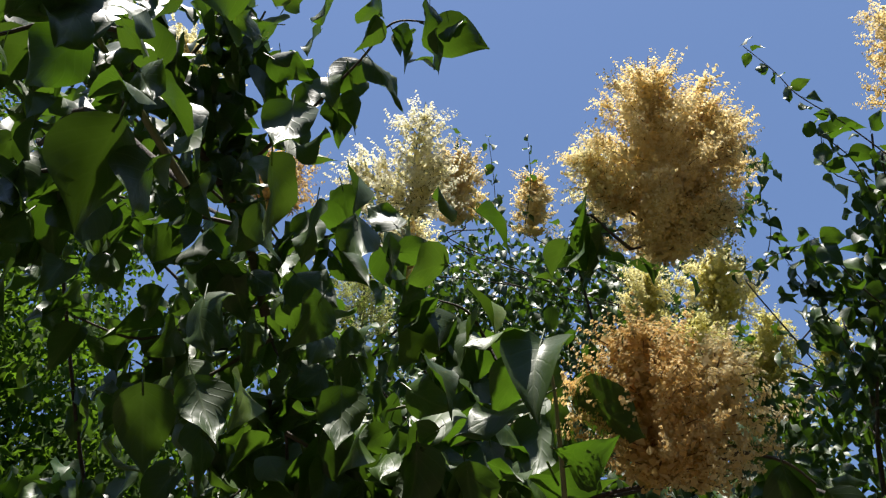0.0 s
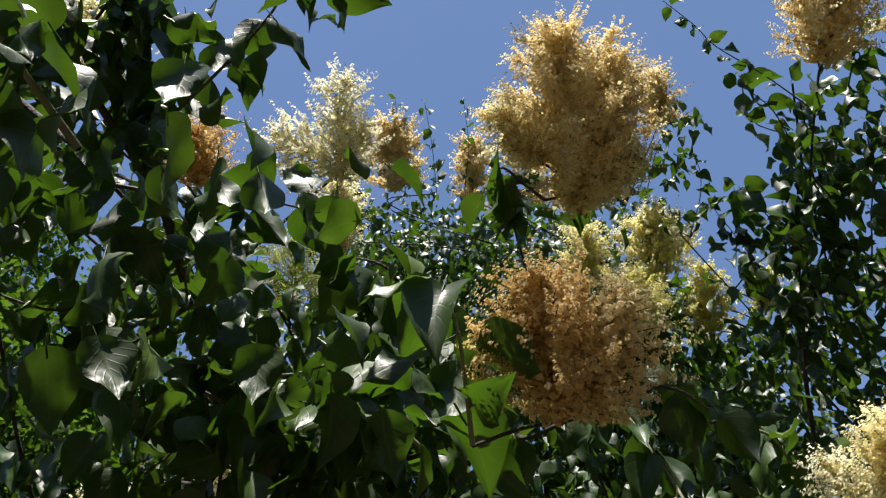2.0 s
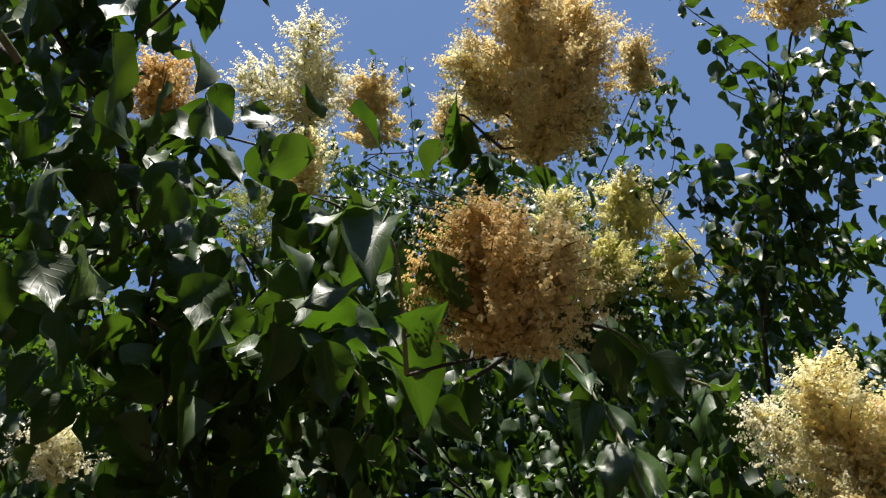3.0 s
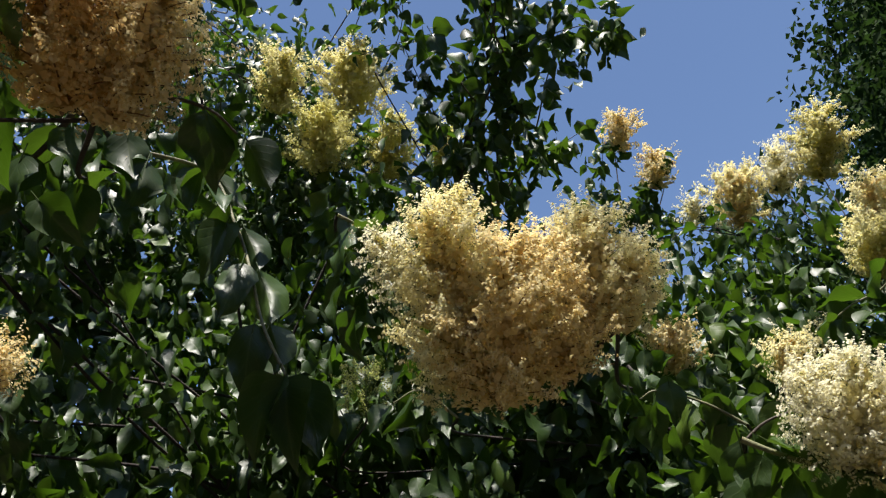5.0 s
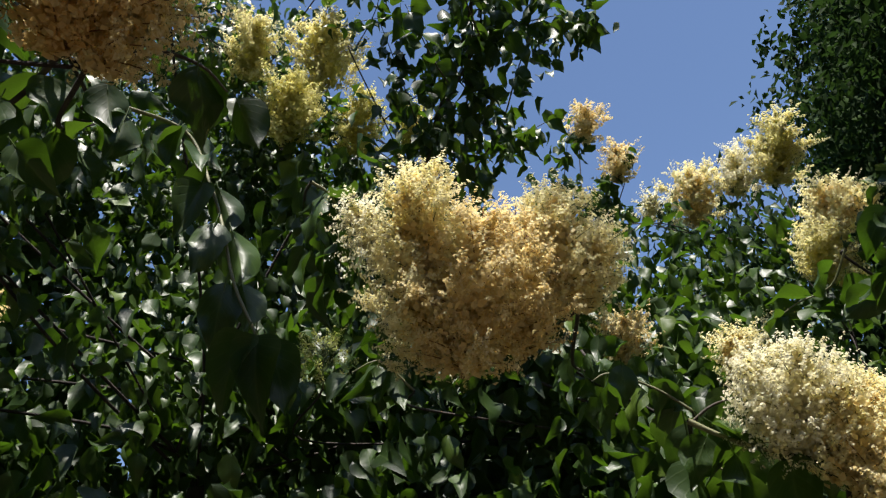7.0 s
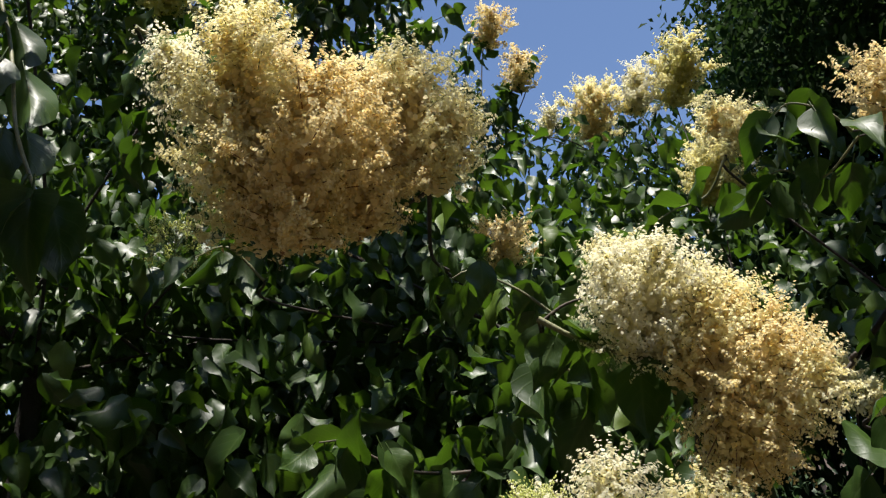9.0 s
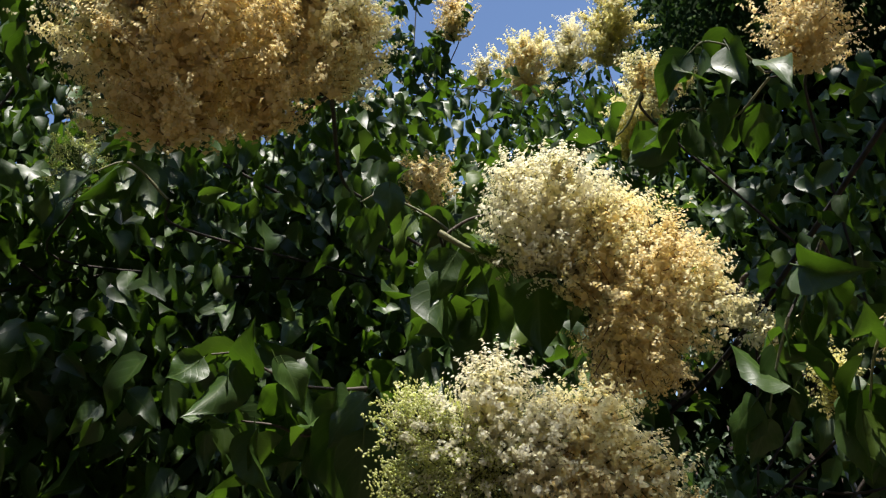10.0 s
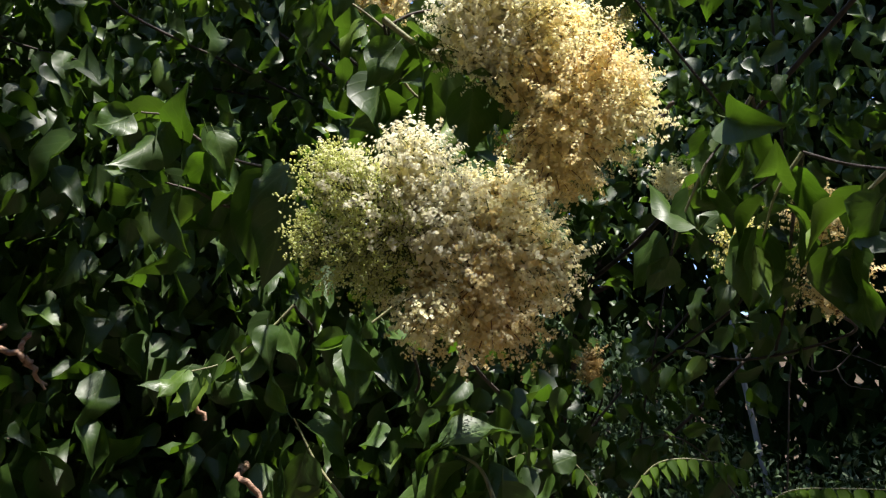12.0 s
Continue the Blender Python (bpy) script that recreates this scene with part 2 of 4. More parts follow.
FAR_LEAVES = [leaf_template([0, 0.12, 0.4, 0.75, 1.0], 1, f, c, w, wd, 0.08, tw, stalk=0.0) for f, c, w, wd, tw in
              ((0.6, 0.35, 0.22, 0.66, 0.3), (-0.5, 0.5, 0.30, 0.64, -0.6), (1.1, 0.2, 0.16, 0.68, 0.5), (0.8, 0.7, 0.26, 0.62, -0.4), (-0.25, 0.3, 0.36, 0.66, 0.9), (0.4, 0.15, 0.32, 0.66, -0.9))]


def small_leaf(width, fold, curl):
    """A folded, pointed leaf of four faces, for foliage that stays far off."""
    v = np.array([(0, 0, 0), (width, 0.42, fold), (0, 0.45, 0), (-width, 0.38, fold), (0, 1, -curl)], float)
    u = np.array([(0.5, 0), (1, 0.4), (0.5, 0.4), (0, 0.4), (0.5, 1)], float)
    return v, np.array([(0, 1, 2), (0, 2, 3), (2, 1, 4), (3, 2, 4)]), u


def tiny_leaf(width, fold):
    """A pointed leaf of two faces, for crowns far behind."""
    v = np.array([(0, 0, 0), (width, 0.45, fold), (0, 1, -0.1), (-width, 0.45, fold)], float)
    return v, np.array([(0, 1, 2), (0, 2, 3)]), np.array([(0.5, 0), (1, 0.4), (0.5, 1), (0, 0.4)], float)


TINY_LEAVES = [tiny_leaf(0.34, 0.10), tiny_leaf(0.28, 0.18)]
SMALL_LEAVES = [small_leaf(0.25, 0.06, 0.15), small_leaf(0.21, 0.11, 0.25)]


def leaf_frame(way, face, place, size):
    """A 4 x 4 matrix for a leaf that points along way with its upper side to face."""
    y = unit(way)
    z = face - y * (face @ y)
    z = unit(z)
    x = np.cross(y, z)
    m = np.eye(4)
    m[:3, 0], m[:3, 1], m[:3, 2], m[:3, 3] = x * size, y * size, z * size, place
    return m


def hanging_leaf(place, outward, size, droop=0.75, spread=0.45):
    """A leaf that hangs on its stalk: outward and down, the upper face outward and up."""
    out = unit(outward * np.array([1, 1, 0.5]) + RNG.normal(0, spread, 3))
    way = unit(out * (1 - droop * RNG.uniform(0.6, 1.2)) + np.array([0, 0, -droop * RNG.uniform(0.5, 1.3)]) + RNG.normal(0, 0.34, 3))
    face = unit(out * 0.82 + np.array([0, 0, 0.48]) + RNG.normal(0, 0.5, 3))
    return leaf_frame(way, face, place + 0.28 * size * unit(out + (0, 0, -0.3)), size)


def hanging_leaves(places, outward, sizes, droop=0.75, spread=0.45):
    """The same for many leaves at once; rows in, 4 x 4 matrices out."""
    n = len(places)
    out = unit_rows(outward * np.array([1, 1, 0.5]) + RNG.normal(0, spread, (n, 3)))
    way = unit_rows(out * (1 - droop * RNG.uniform(0.6, 1.2, (n, 1))) + np.array([0, 0, -droop]) * RNG.uniform(0.5, 1.3, (n, 1)) + RNG.normal(0, 0.34, (n, 3)))
    face = unit_rows(out * 0.82 + np.array([0, 0, 0.48]) + RNG.normal(0, 0.72, (n, 3)))
    face = unit_rows(face - way * (face * way).sum(1, keepdims=True))
    m = np.zeros((n, 4, 4))
    m[:, :3, 0], m[:, :3, 1], m[:, :3, 2] = np.cross(way, face) * sizes[:, None], way * sizes[:, None], face * sizes[:, None]
    m[:, :3, 3] = places + 0.28 * sizes[:, None] * unit_rows(out + np.array([0, 0, -0.3]))
    m[:, 3, 3] = 1
    return m


def sprays(spots, outward, sizes, each, loose, droop=0.75):
    """Sprays of leaves round the spots: each of them so many, scattered by loose metres."""
    n = len(spots) * each
    spots = np.repeat(spots, each, 0) + RNG.normal(0, loose, (n, 3))
    return hanging_leaves(spots, unit_rows(np.repeat(outward, each, 0) + RNG.normal(0, 0.5, (n, 3))), np.repeat(sizes, each) * RNG.uniform(0.7, 1.15, n), droop)


def leaf_mass(name, mats, templates, mat, parent, label=""):
    """Many leaves joined in one mesh."""
    pile = Pile()
    mats = np.asarray(mats)
    pick = RNG.integers(0, len(templates), len(mats))
    if templates is PLAIN_LEAVES:
        # those further back have fewer rows
        away = np.linalg.norm(mats[:, :3, 3] + np.array(parent.location) - STAND, axis=1) > 2.9
        templates = PLAIN_LEAVES + FAR_LEAVES
        pick = pick + np.where(away, len(PLAIN_LEAVES), 0)
    for k, (v, f, u) in enumerate(templates):
        some = mats[pick == k]
        if not len(some):
            continue
        all_v = np.einsum("nij,vj->nvi", some[:, :3, :3], v) + some[:, None, :3, 3]
        all_f = f[None] + (np.arange(len(some)) * len(v))[:, None, None]
        pile.add(all_v.reshape(-1, 3), all_f.reshape(-1, 3), np.tile(u, (len(some), 1)))
    return tagged(pile.build(name, mat, parent, label), kind="stuff")


FINE_MESHES = []
for v, f, u in FINE_LEAVES:
    ob = mesh_object("leaf_pattern", v, f, LILAC_LEAF, uvs=u)
    FINE_MESHES.append(ob.data)
    bpy.data.objects.remove(ob)


def leaf_piece(m, parent):
    ob = new("leaf", FINE_MESHES[RNG.integers(0, len(FINE_MESHES))])
    ob.parent = parent
    ob.matrix_basis = Matrix([list(map(float, row)) for row in m])
    return ob


# ---- builders ----


def floret_template():
    """A tiny open flower, bent to a shallow cup."""
    return np.array([(-1.0, -0.35, 0.3), (0.35, -1.0, 0.0), (1.0, 0.35, 0.3), (-0.35, 1.0, 0.1)]), np.array([(0, 1, 3), (1, 2, 3)])


def bud_template():
    v = np.array([(1, 0, 0), (0, 1, 0), (-1, 0, 0), (0, -1, 0), (0, 0, 1.3), (0, 0, -1.3)], float)
    f = np.array([(0, 1, 4), (1, 2, 4), (2, 3, 4), (3, 0, 4), (1, 0, 5), (2, 1, 5), (3, 2, 5), (0, 3, 5)])
    return v, f


def petal_template():
    """A single petal, folded along its middle."""
    return np.array([(-1.0, 0, 0.2), (0, -0.75, 0), (1.0, 0, 0.2), (0, 0.75, 0)]), np.array([(0, 1, 3), (1, 2, 3)])


FLORET, BUD, PETAL = floret_template(), bud_template(), petal_template()


def scatter(template, places, ways, sizes):
    """Copies of a small template, its +z turned to ways."""
    v, f = template
    z = ways / (np.linalg.norm(ways, axis=1, keepdims=True) + 1e-9)
    ref = RNG.normal(0, 1, z.shape)
    x = np.cross(z, ref)
    x /= np.linalg.norm(x, axis=1, keepdims=True) + 1e-9
    y = np.cross(z, x)
    r = np.stack([x, y, z], 2) * sizes[:, None, None]
    allv = np.einsum("nij,vj->nvi", r, v) + places[:, None]
    allf = f[None] + (np.arange(len(places)) * len(v))[:, None, None]
    return allv.reshape(-1, 3), allf.reshape(-1, 3)


COLOUR_WORDS = {"white": "fresh creamy white", "cream": "cream-coloured", "tan": "fading tan", "orange": "withered orange-brown",
                "yellow": "greenish yellow", "yellowcream": "pale yellow", "bud": "yellow-green unopened"}


# petal colour inside each head: browned florets plus some shade put into the tone
INNER_TONE = {"white": "cream", "cream": "tan", "tan": "tan", "orange": "orange", "yellow": "yellow", "yellowcream": "yellow"}


def panicle(tree, base, tip, width, kind, amount):
    """A lilac flower head: branching stalks that carry a cloud of small florets."""
    base, tip = np.array(base), np.array(tip)
    axis = tip - base
    h = np.linalg.norm(axis)
    up = axis / h
    side = unit(np.cross(up, (0.3, 0.8, 0.52)))
    other = np.cross(up, side)
    d = np.linalg.norm((base + tip) / 2 + np.array(tree.location) - STAND)
    far = max(1.0, d / 1.25)
    stalks, places, ways, core = Pile(), [], [], []
    v, f = tube_arrays(bezier_through([base - up * 0.05 * h, base, (base + tip) / 2 + RNG.normal(0, 0.03 * h, 3), tip], 3), 0.012 * width + 0.0008, 0.0007, 5)
    stalks.add(v, f)
    levels = int(np.clip(11 / far + 3, 6, 12))
    around = 5 if far < 1.6 else 4
    total = amount * 560000 * width * h / far ** 1.6
    for lv in range(levels):
        s = (lv + 0.5) / levels
        reach = width * 0.5 * (np.interp(s, (0, 0.12, 0.4, 0.7, 0.9, 1), (0.55, 0.85, 1.0, 0.82, 0.45, 0.2)))
        for k in range(around):
            a = 2 * math.pi * (k + 0.5 * (lv % 2)) / around + RNG.normal(0, 0.25)
            radial = math.cos(a) * side + math.sin(a) * other
            length = reach * RNG.uniform(0.62, 1.24)
            way = unit(radial + up * (0.25 + 0.9 * s))
            root = base + up * h * max(0.0, s * 0.92 - 0.06)
            end = root + way * length + np.array([0, 0, -0.06 * length])
            line = bezier_through([root, root + way * length * 0.5 + up * 0.03 * length, end], 2)
            v, f = tube_arrays(line, 0.0011 * far ** 0.5, 0.0005 * far ** 0.5, 3)
            stalks.add(v, f)
            count = int(max(4, RNG.poisson(total / (levels * around) * (length / reach) * (0.6 + 0.8 * (1 - abs(2 * s - 0.9))))))
            # fingers of florets on short side stalks, denser towards the branch's tip
            finger = 22
            for q in range(max(2, count // finger)):
                b = 0.30 + 0.70 * RNG.uniform(0, 1) ** 0.6
                sway = unit(RNG.normal(0, 1, 3) + (0.6 + 1.3 * b) * way + np.array([0, 0, 0.2]))
                node = root + (end - root) * b + unit(RNG.normal(0, 1, 3)) * length * 0.2 * (1.15 - b)
                reach_q = RNG.uniform(0.010, 0.022 + 0.022 * b) * far ** 0.7
                along = RNG.uniform(0, 1, (finger, 1))
                ball = unit_rows(RNG.normal(0, 1, (finger, 3)) + 0.5 * sway)
                places.append(node + sway * reach_q * along + ball * (0.0065 if kind == "bud" else 0.0046) * far ** 0.75 * (1.25 - along))
                ways.append(ball + RNG.normal(0, 0.35, (finger, 3)))
            # wider florets inside, a tone deeper: browned, and painting the shade within
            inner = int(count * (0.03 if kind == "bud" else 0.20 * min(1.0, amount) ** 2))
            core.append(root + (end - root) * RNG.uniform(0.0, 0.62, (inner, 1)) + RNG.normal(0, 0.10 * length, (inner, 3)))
    places, ways, core = np.vstack(places), np.vstack(ways), np.vstack(core)
    # florets open away from the head's middle and towards the sky
    middle = base + axis * 0.42
    ways = ways + 1.5 * unit_rows((places - middle) - 0.45 * ((places - middle) @ up)[:, None] * up) + np.array([0, 0, 0.8])
    core_ways = RNG.normal(0, 0.55, core.shape) + unit_rows((core - middle) - 0.45 * ((core - middle) @ up)[:, None] * up)
    sizes = RNG.uniform(0.0013, 0.0021, len(places)) * far ** 0.85
    dry = kind in ("tan", "orange")
    name = "flower_panicle"
    ob = stalks.build(name, DRY_STALK if dry else STALK, tree, COLOUR_WORDS[kind] + " lilac flower panicle on thin stalks")
    if kind == "bud":
        v, f = scatter(BUD, places, ways, sizes * 0.62)
        tagged(mesh_object("bud_tuft", v, f, PETALS[kind], ob, "small yellow-green flower buds", smooth=True), kind="stuff")
    else:
        v, f = scatter(FLORET, places, ways, sizes)
        tagged(mesh_object("blossom", v, f, PETALS[kind], ob, COLOUR_WORDS[kind] + " four-petalled florets", smooth=False), kind="stuff")
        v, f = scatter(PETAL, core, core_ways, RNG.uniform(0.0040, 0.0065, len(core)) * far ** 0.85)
        tagged(mesh_object("inner_blossom", v, f, PETALS[INNER_TONE[kind]], ob, COLOUR_WORDS[INNER_TONE[kind]] + " older florets inside, toned deeper as shade", smooth=False), kind="stuff")
    return ob


def shoot(tree, points, size, thick, pairs, mat=None):
    """A leafy stem with leaves in opposite pairs, each leaf a piece of its own."""
    line = bezier_through(points, 5)
    thick = thick * 0.7
    v, f = tube_arrays(line, thick, max(0.001, thick * 0.4), 6)
    ob = mesh_object("shoot", v, f, mat or TWIG, tree)
    spin = RNG.uniform(0, 3)
    for k in range(pairs):
        s = (k + 0.6) / pairs
        at = s * (len(line) - 1)
        i = min(int(at), len(line) - 2)
        place = line[i] + (line[i + 1] - line[i]) * (at - i)
        way = unit(line[i + 1] - line[i])
        a = unit(np.cross(way, (math.cos(spin), math.sin(spin), 0.2)))
        for sign in (1, -1):
            toward = unit(a * sign + way * 0.5 + 0.35 * unit(STAND - place))
            leaf_piece(hanging_leaf(place, toward, size * RNG.uniform(0.8, 1.15), 0.62, 0.25), ob)
        spin += 1.57
    leaf_piece(hanging_leaf(line[-1], unit(line[-1] - line[-2]), size * 0.75, 0.4, 0.2), ob)
    return ob


def drooping_shoot(tree):
    """A pale green shoot that hangs down between two flower heads, with long leaves folded along it."""
    off = np.array(tree.location)
    nodes = np.array([(0.18, 1.09, 2.41), (0.285, 1.137, 2.417), (0.322, 1.118, 2.306), (0.335, 1.085, 2.215), (0.345, 1.053, 2.111), (0.367, 1.02, 2.02)])
    v, f = tube_arrays(bezier_through(nodes - off, 6), 0.0032, 0.0020, 7)
    ob = mesh_object("shoot", v, f, PALE_TWIG, tree, "pale green hanging shoot")
    sheen, under = np.array((-0.2, -0.93, 0.33)), np.array((0.1, 0.85, 0.3))
    for node, way, face, length in ((1, (-0.80, -0.10, -0.80), sheen, 0.062), (1, (-0.35, -0.20, -1.2), sheen, 0.068), (1, (0.60, 0.15, -0.90), under, 0.060),
                                    (2, (-0.40, -0.15, -1.1), sheen, 0.078), (2, (0.40, 0.05, -1.2), under, 0.068), (3, (-0.42, -0.35, -1.2), sheen, 0.074),
                                    (3, (0.30, 0.00, -1.3), under, 0.078), (4, (-0.30, -0.10, -1.4), -under, 0.072), (4, (0.25, -0.10, -1.2), under, 0.062),
                                    (5, (-0.55, -0.10, -1.2), sheen, 0.076), (5, (-0.08, -0.25, -1.4), sheen, 0.080), (5, (0.36, 0.05, -1.3), under, 0.078)):
        m = leaf_frame(np.array(way), unit(face + RNG.normal(0, 0.12, 3)), nodes[node] - off + 0.25 * length * unit(np.array(way) * (1, 1, 0.2)), length * 1.22)
        m[:3, 0] *= 0.78
        leaf_piece(m, ob)
    return ob


def large_leaves(tree, places):
    """Single large leaves on their stalks, each from its base to its tip."""
    off = np.array(tree.location)
    for base, tip in places:
        base, way = np.array(base), np.array(tip) - np.array(base)
        ob = leaf_piece(leaf_frame(way, unit(np.array((-0.25, -0.8, 0.45)) + RNG.normal(0, 0.18, 3)), base - off, np.linalg.norm(way) * 1.08), tree)
        ob.scale.x *= 0.9


def limb(tree, start, end, r0, r1, name="limb"):
    """A branch that comes to its end from behind, as seen from the clearing. Returns its line."""
    start, end = np.array(start, float), np.array(end, float)
    off = np.array(tree.location)
    away = unit(end + off - STAND)
    length = np.linalg.norm(end - start)
    mid = end + away * min(0.40, 0.45 * length) + np.array([0, 0, -0.05 * length]) + RNG.normal(0, 0.03 * length, 3)
    near = start * 0.7 + mid * 0.3 + RNG.normal(0, 0.03 * length, 3)
    line = bezier_through([start, near, mid, end], 7)
    v, f = tube_arrays(line, r0, r1, 6)
    mesh_object(name, v, f, BARK, tree)
    return line


def thing(name, place, label, category, group="", kind=""):
    ob = new(name)
    ob.empty_display_size = 0.1
    ob.location = place
    return tagged(ob, label, category, group, kind)


def trunk(tree, points, r0, r1, mat=BARK):
    v, f = tube_arrays(bezier_through(points, 8), r0, r1, 10)
    v = v + np.array([noise.noise_vector(Vector(p) * 9) for p in v]) * r0 * 0.18
    return mesh_object("trunk", v, f, mat, tree)


def clump_leaves(centre, radii, count, size, droop=0.6, lumps=0):
    """Leaves in sprays through an uneven ellipsoid, more towards its skin; with lumps, gathered in so many tufts on it."""
    centre, radii = np.array(centre, float), np.array(radii, float)
    n = max(1, count // 5)
    q = unit_rows(RNG.normal(0, 1, (n, 3)))
    uneven = np.array([noise.noise(Vector(p * 2.1 + centre)) for p in q])
    spots = centre + q * radii * (RNG.uniform(0.35, 1.0, n) ** 0.5 * (1 + 0.35 * uneven))[:, None]
    if lumps:
        tuft = unit_rows(RNG.normal(0, 1, (lumps, 3)))
        big = RNG.uniform(0.22, 0.42, lumps)
        pick = RNG.integers(0, lumps, n)
        spots = centre + radii * (tuft[pick] * (1 - 0.5 * big[pick])[:, None] + q * (big[pick] * RNG.uniform(0.5, 1.0, n) ** 0.4)[:, None])
    return sprays(spots, q, np.full(n, size), 5, size * 0.9, droop)


# ---- setting ----
def ground_sheet():
    n = 110
    xs = np.sign(np.linspace(-1, 1, n)) * np.abs(np.linspace(-1, 1, n)) ** 3 * 400
    grid = np.array([(x, y, 0.0) for y in xs for x in xs])
    for p in grid:
        r = math.hypot(p[0], p[1])
        s = min(1.0, max(0.0, (r - 11) / 9))
        p[2] = 0.10 * noise.noise(Vector((p[0] * 0.35, p[1] * 0.35, 0))) * min(1, r / 2) + 4.2 * s * s * (3 - 2 * s)
    faces = np.array([(j * n + i, j * n + i + 1, (j + 1) * n + i + 1, (j + 1) * n + i) for j in range(n - 1) for i in range(n - 1)])
    ob = mesh_object("ground", grid, faces, SOIL)
    return tagged(ob, "dark shaded soil with leaf litter", "ground", kind="structure")


ground_sheet()


# ---- lilac trees ----
def lilac(name, foot, label, panicles, shoots, stems):
    """A multi-stemmed lilac: trunks from the foot to the fork points, limbs to every shoot and flower head."""
    tree = thing(name, foot, label, "tree", "lilac trees")
    off = np.array(foot)
    forks = []
    for k, top in enumerate(stems):
        a = np.array((0.12 * math.cos(2.1 * k), 0.12 * math.sin(2.1 * k), -0.05))
        pts = [a, a * 1.5 + (np.array(top) - off) * 0.4 + (0, 0, 0.15), np.array(top) - off]
        trunk(tree, pts, 0.05, 0.026)
        forks.append(np.array(top))
    # every branch leaves the nearest wood that lies further from the clearing than its own end
    wood = np.array(forks) - off
    ends = [(np.array(p[0]), 0.0035) for p in panicles] + [(np.array(q[0][0]), max(0.003, q[2] * 0.9)) for q in shoots]
    ends.sort(key=lambda e: -np.linalg.norm(e[0] - STAND))
    joints, cover = [], []
    for end, r in ends:
        near = [p for p in joints if np.linalg.norm(p - end) < 0.16]
        if near:
            # heads of one truss part from one twig
            start = min(near, key=lambda p: np.linalg.norm(p - end)) - off
            v, f = tube_arrays(bezier_through([start, (start + end - off) / 2 + unit(end - STAND) * 0.02, end - off], 3), 0.0024, 0.0018, 5)
            mesh_object("limb", v, f, BARK, tree)
            continue
        # near twigs come straight out of the thicket's depth
        away = np.linalg.norm(end - STAND)
        root = end + (end - STAND) / away * (0.95 if away < 1.6 else 0.0) + (0, 0, -0.08)
        deep = np.linalg.norm(wood + off - STAND, axis=1) > np.linalg.norm(root - STAND) + 0.25
        choice = wood[deep] if deep.any() else wood
        gap = np.linalg.norm(choice + off - root, axis=1) + 0.5 * np.maximum(0, choice[:, 2] - root[2])
        start = choice[np.argmin(gap)]
        if away < 1.6:
            line = limb(tree, start, root - off, 0.005, 0.0035)
            cover.append(([tuple(p + off) for p in line[2:-2:4]], 0.085, r, 0))
            start = root - off
        line = limb(tree, start, end - off, max(min(r, 0.006), 0.0030), min(r, 0.0030))
        wood = np.vstack([wood, line[3:len(line) // 2:3]])
        joints.append(end)
        cover.append(([tuple(p + off) for p in line[2:-5:4]], 0.078, r, 0))
    if cover:
        leaf_mass("twig_leaves", line_leaves(cover, foot, 0.055, 46, True), PLAIN_LEAVES, LILAC_LEAF, tree, "dark green leaves along the inner boughs")
    for b, t, w, kind, amount in panicles:
        panicle(tree, np.array(b) - off, np.array(t) - off, w, kind, amount)
    for pts, size, thick, pairs in shoots:
        shoot(tree, np.array(pts) - off, size, thick, pairs, PALE_TWIG if 0.0035 < thick < 0.0065 and size > 0.078 and pts[0][2] < 2.4 else None)
    return tree


def crown_edge(az):
    """Height angle of the thicket's top seen from the clearing, by compass angle."""
    return np.interp(az, (-90, -47, -30, -20, -14, -5, 2, 8, 13, 18, 21, 24, 30, 35, 40, 44, 50, 60, 100),
                     (40, 42, 38, 40, 47, 49, 49, 48, 46, 42, 37, 32, 29, 30, 27, 28, 28, 25, 22))


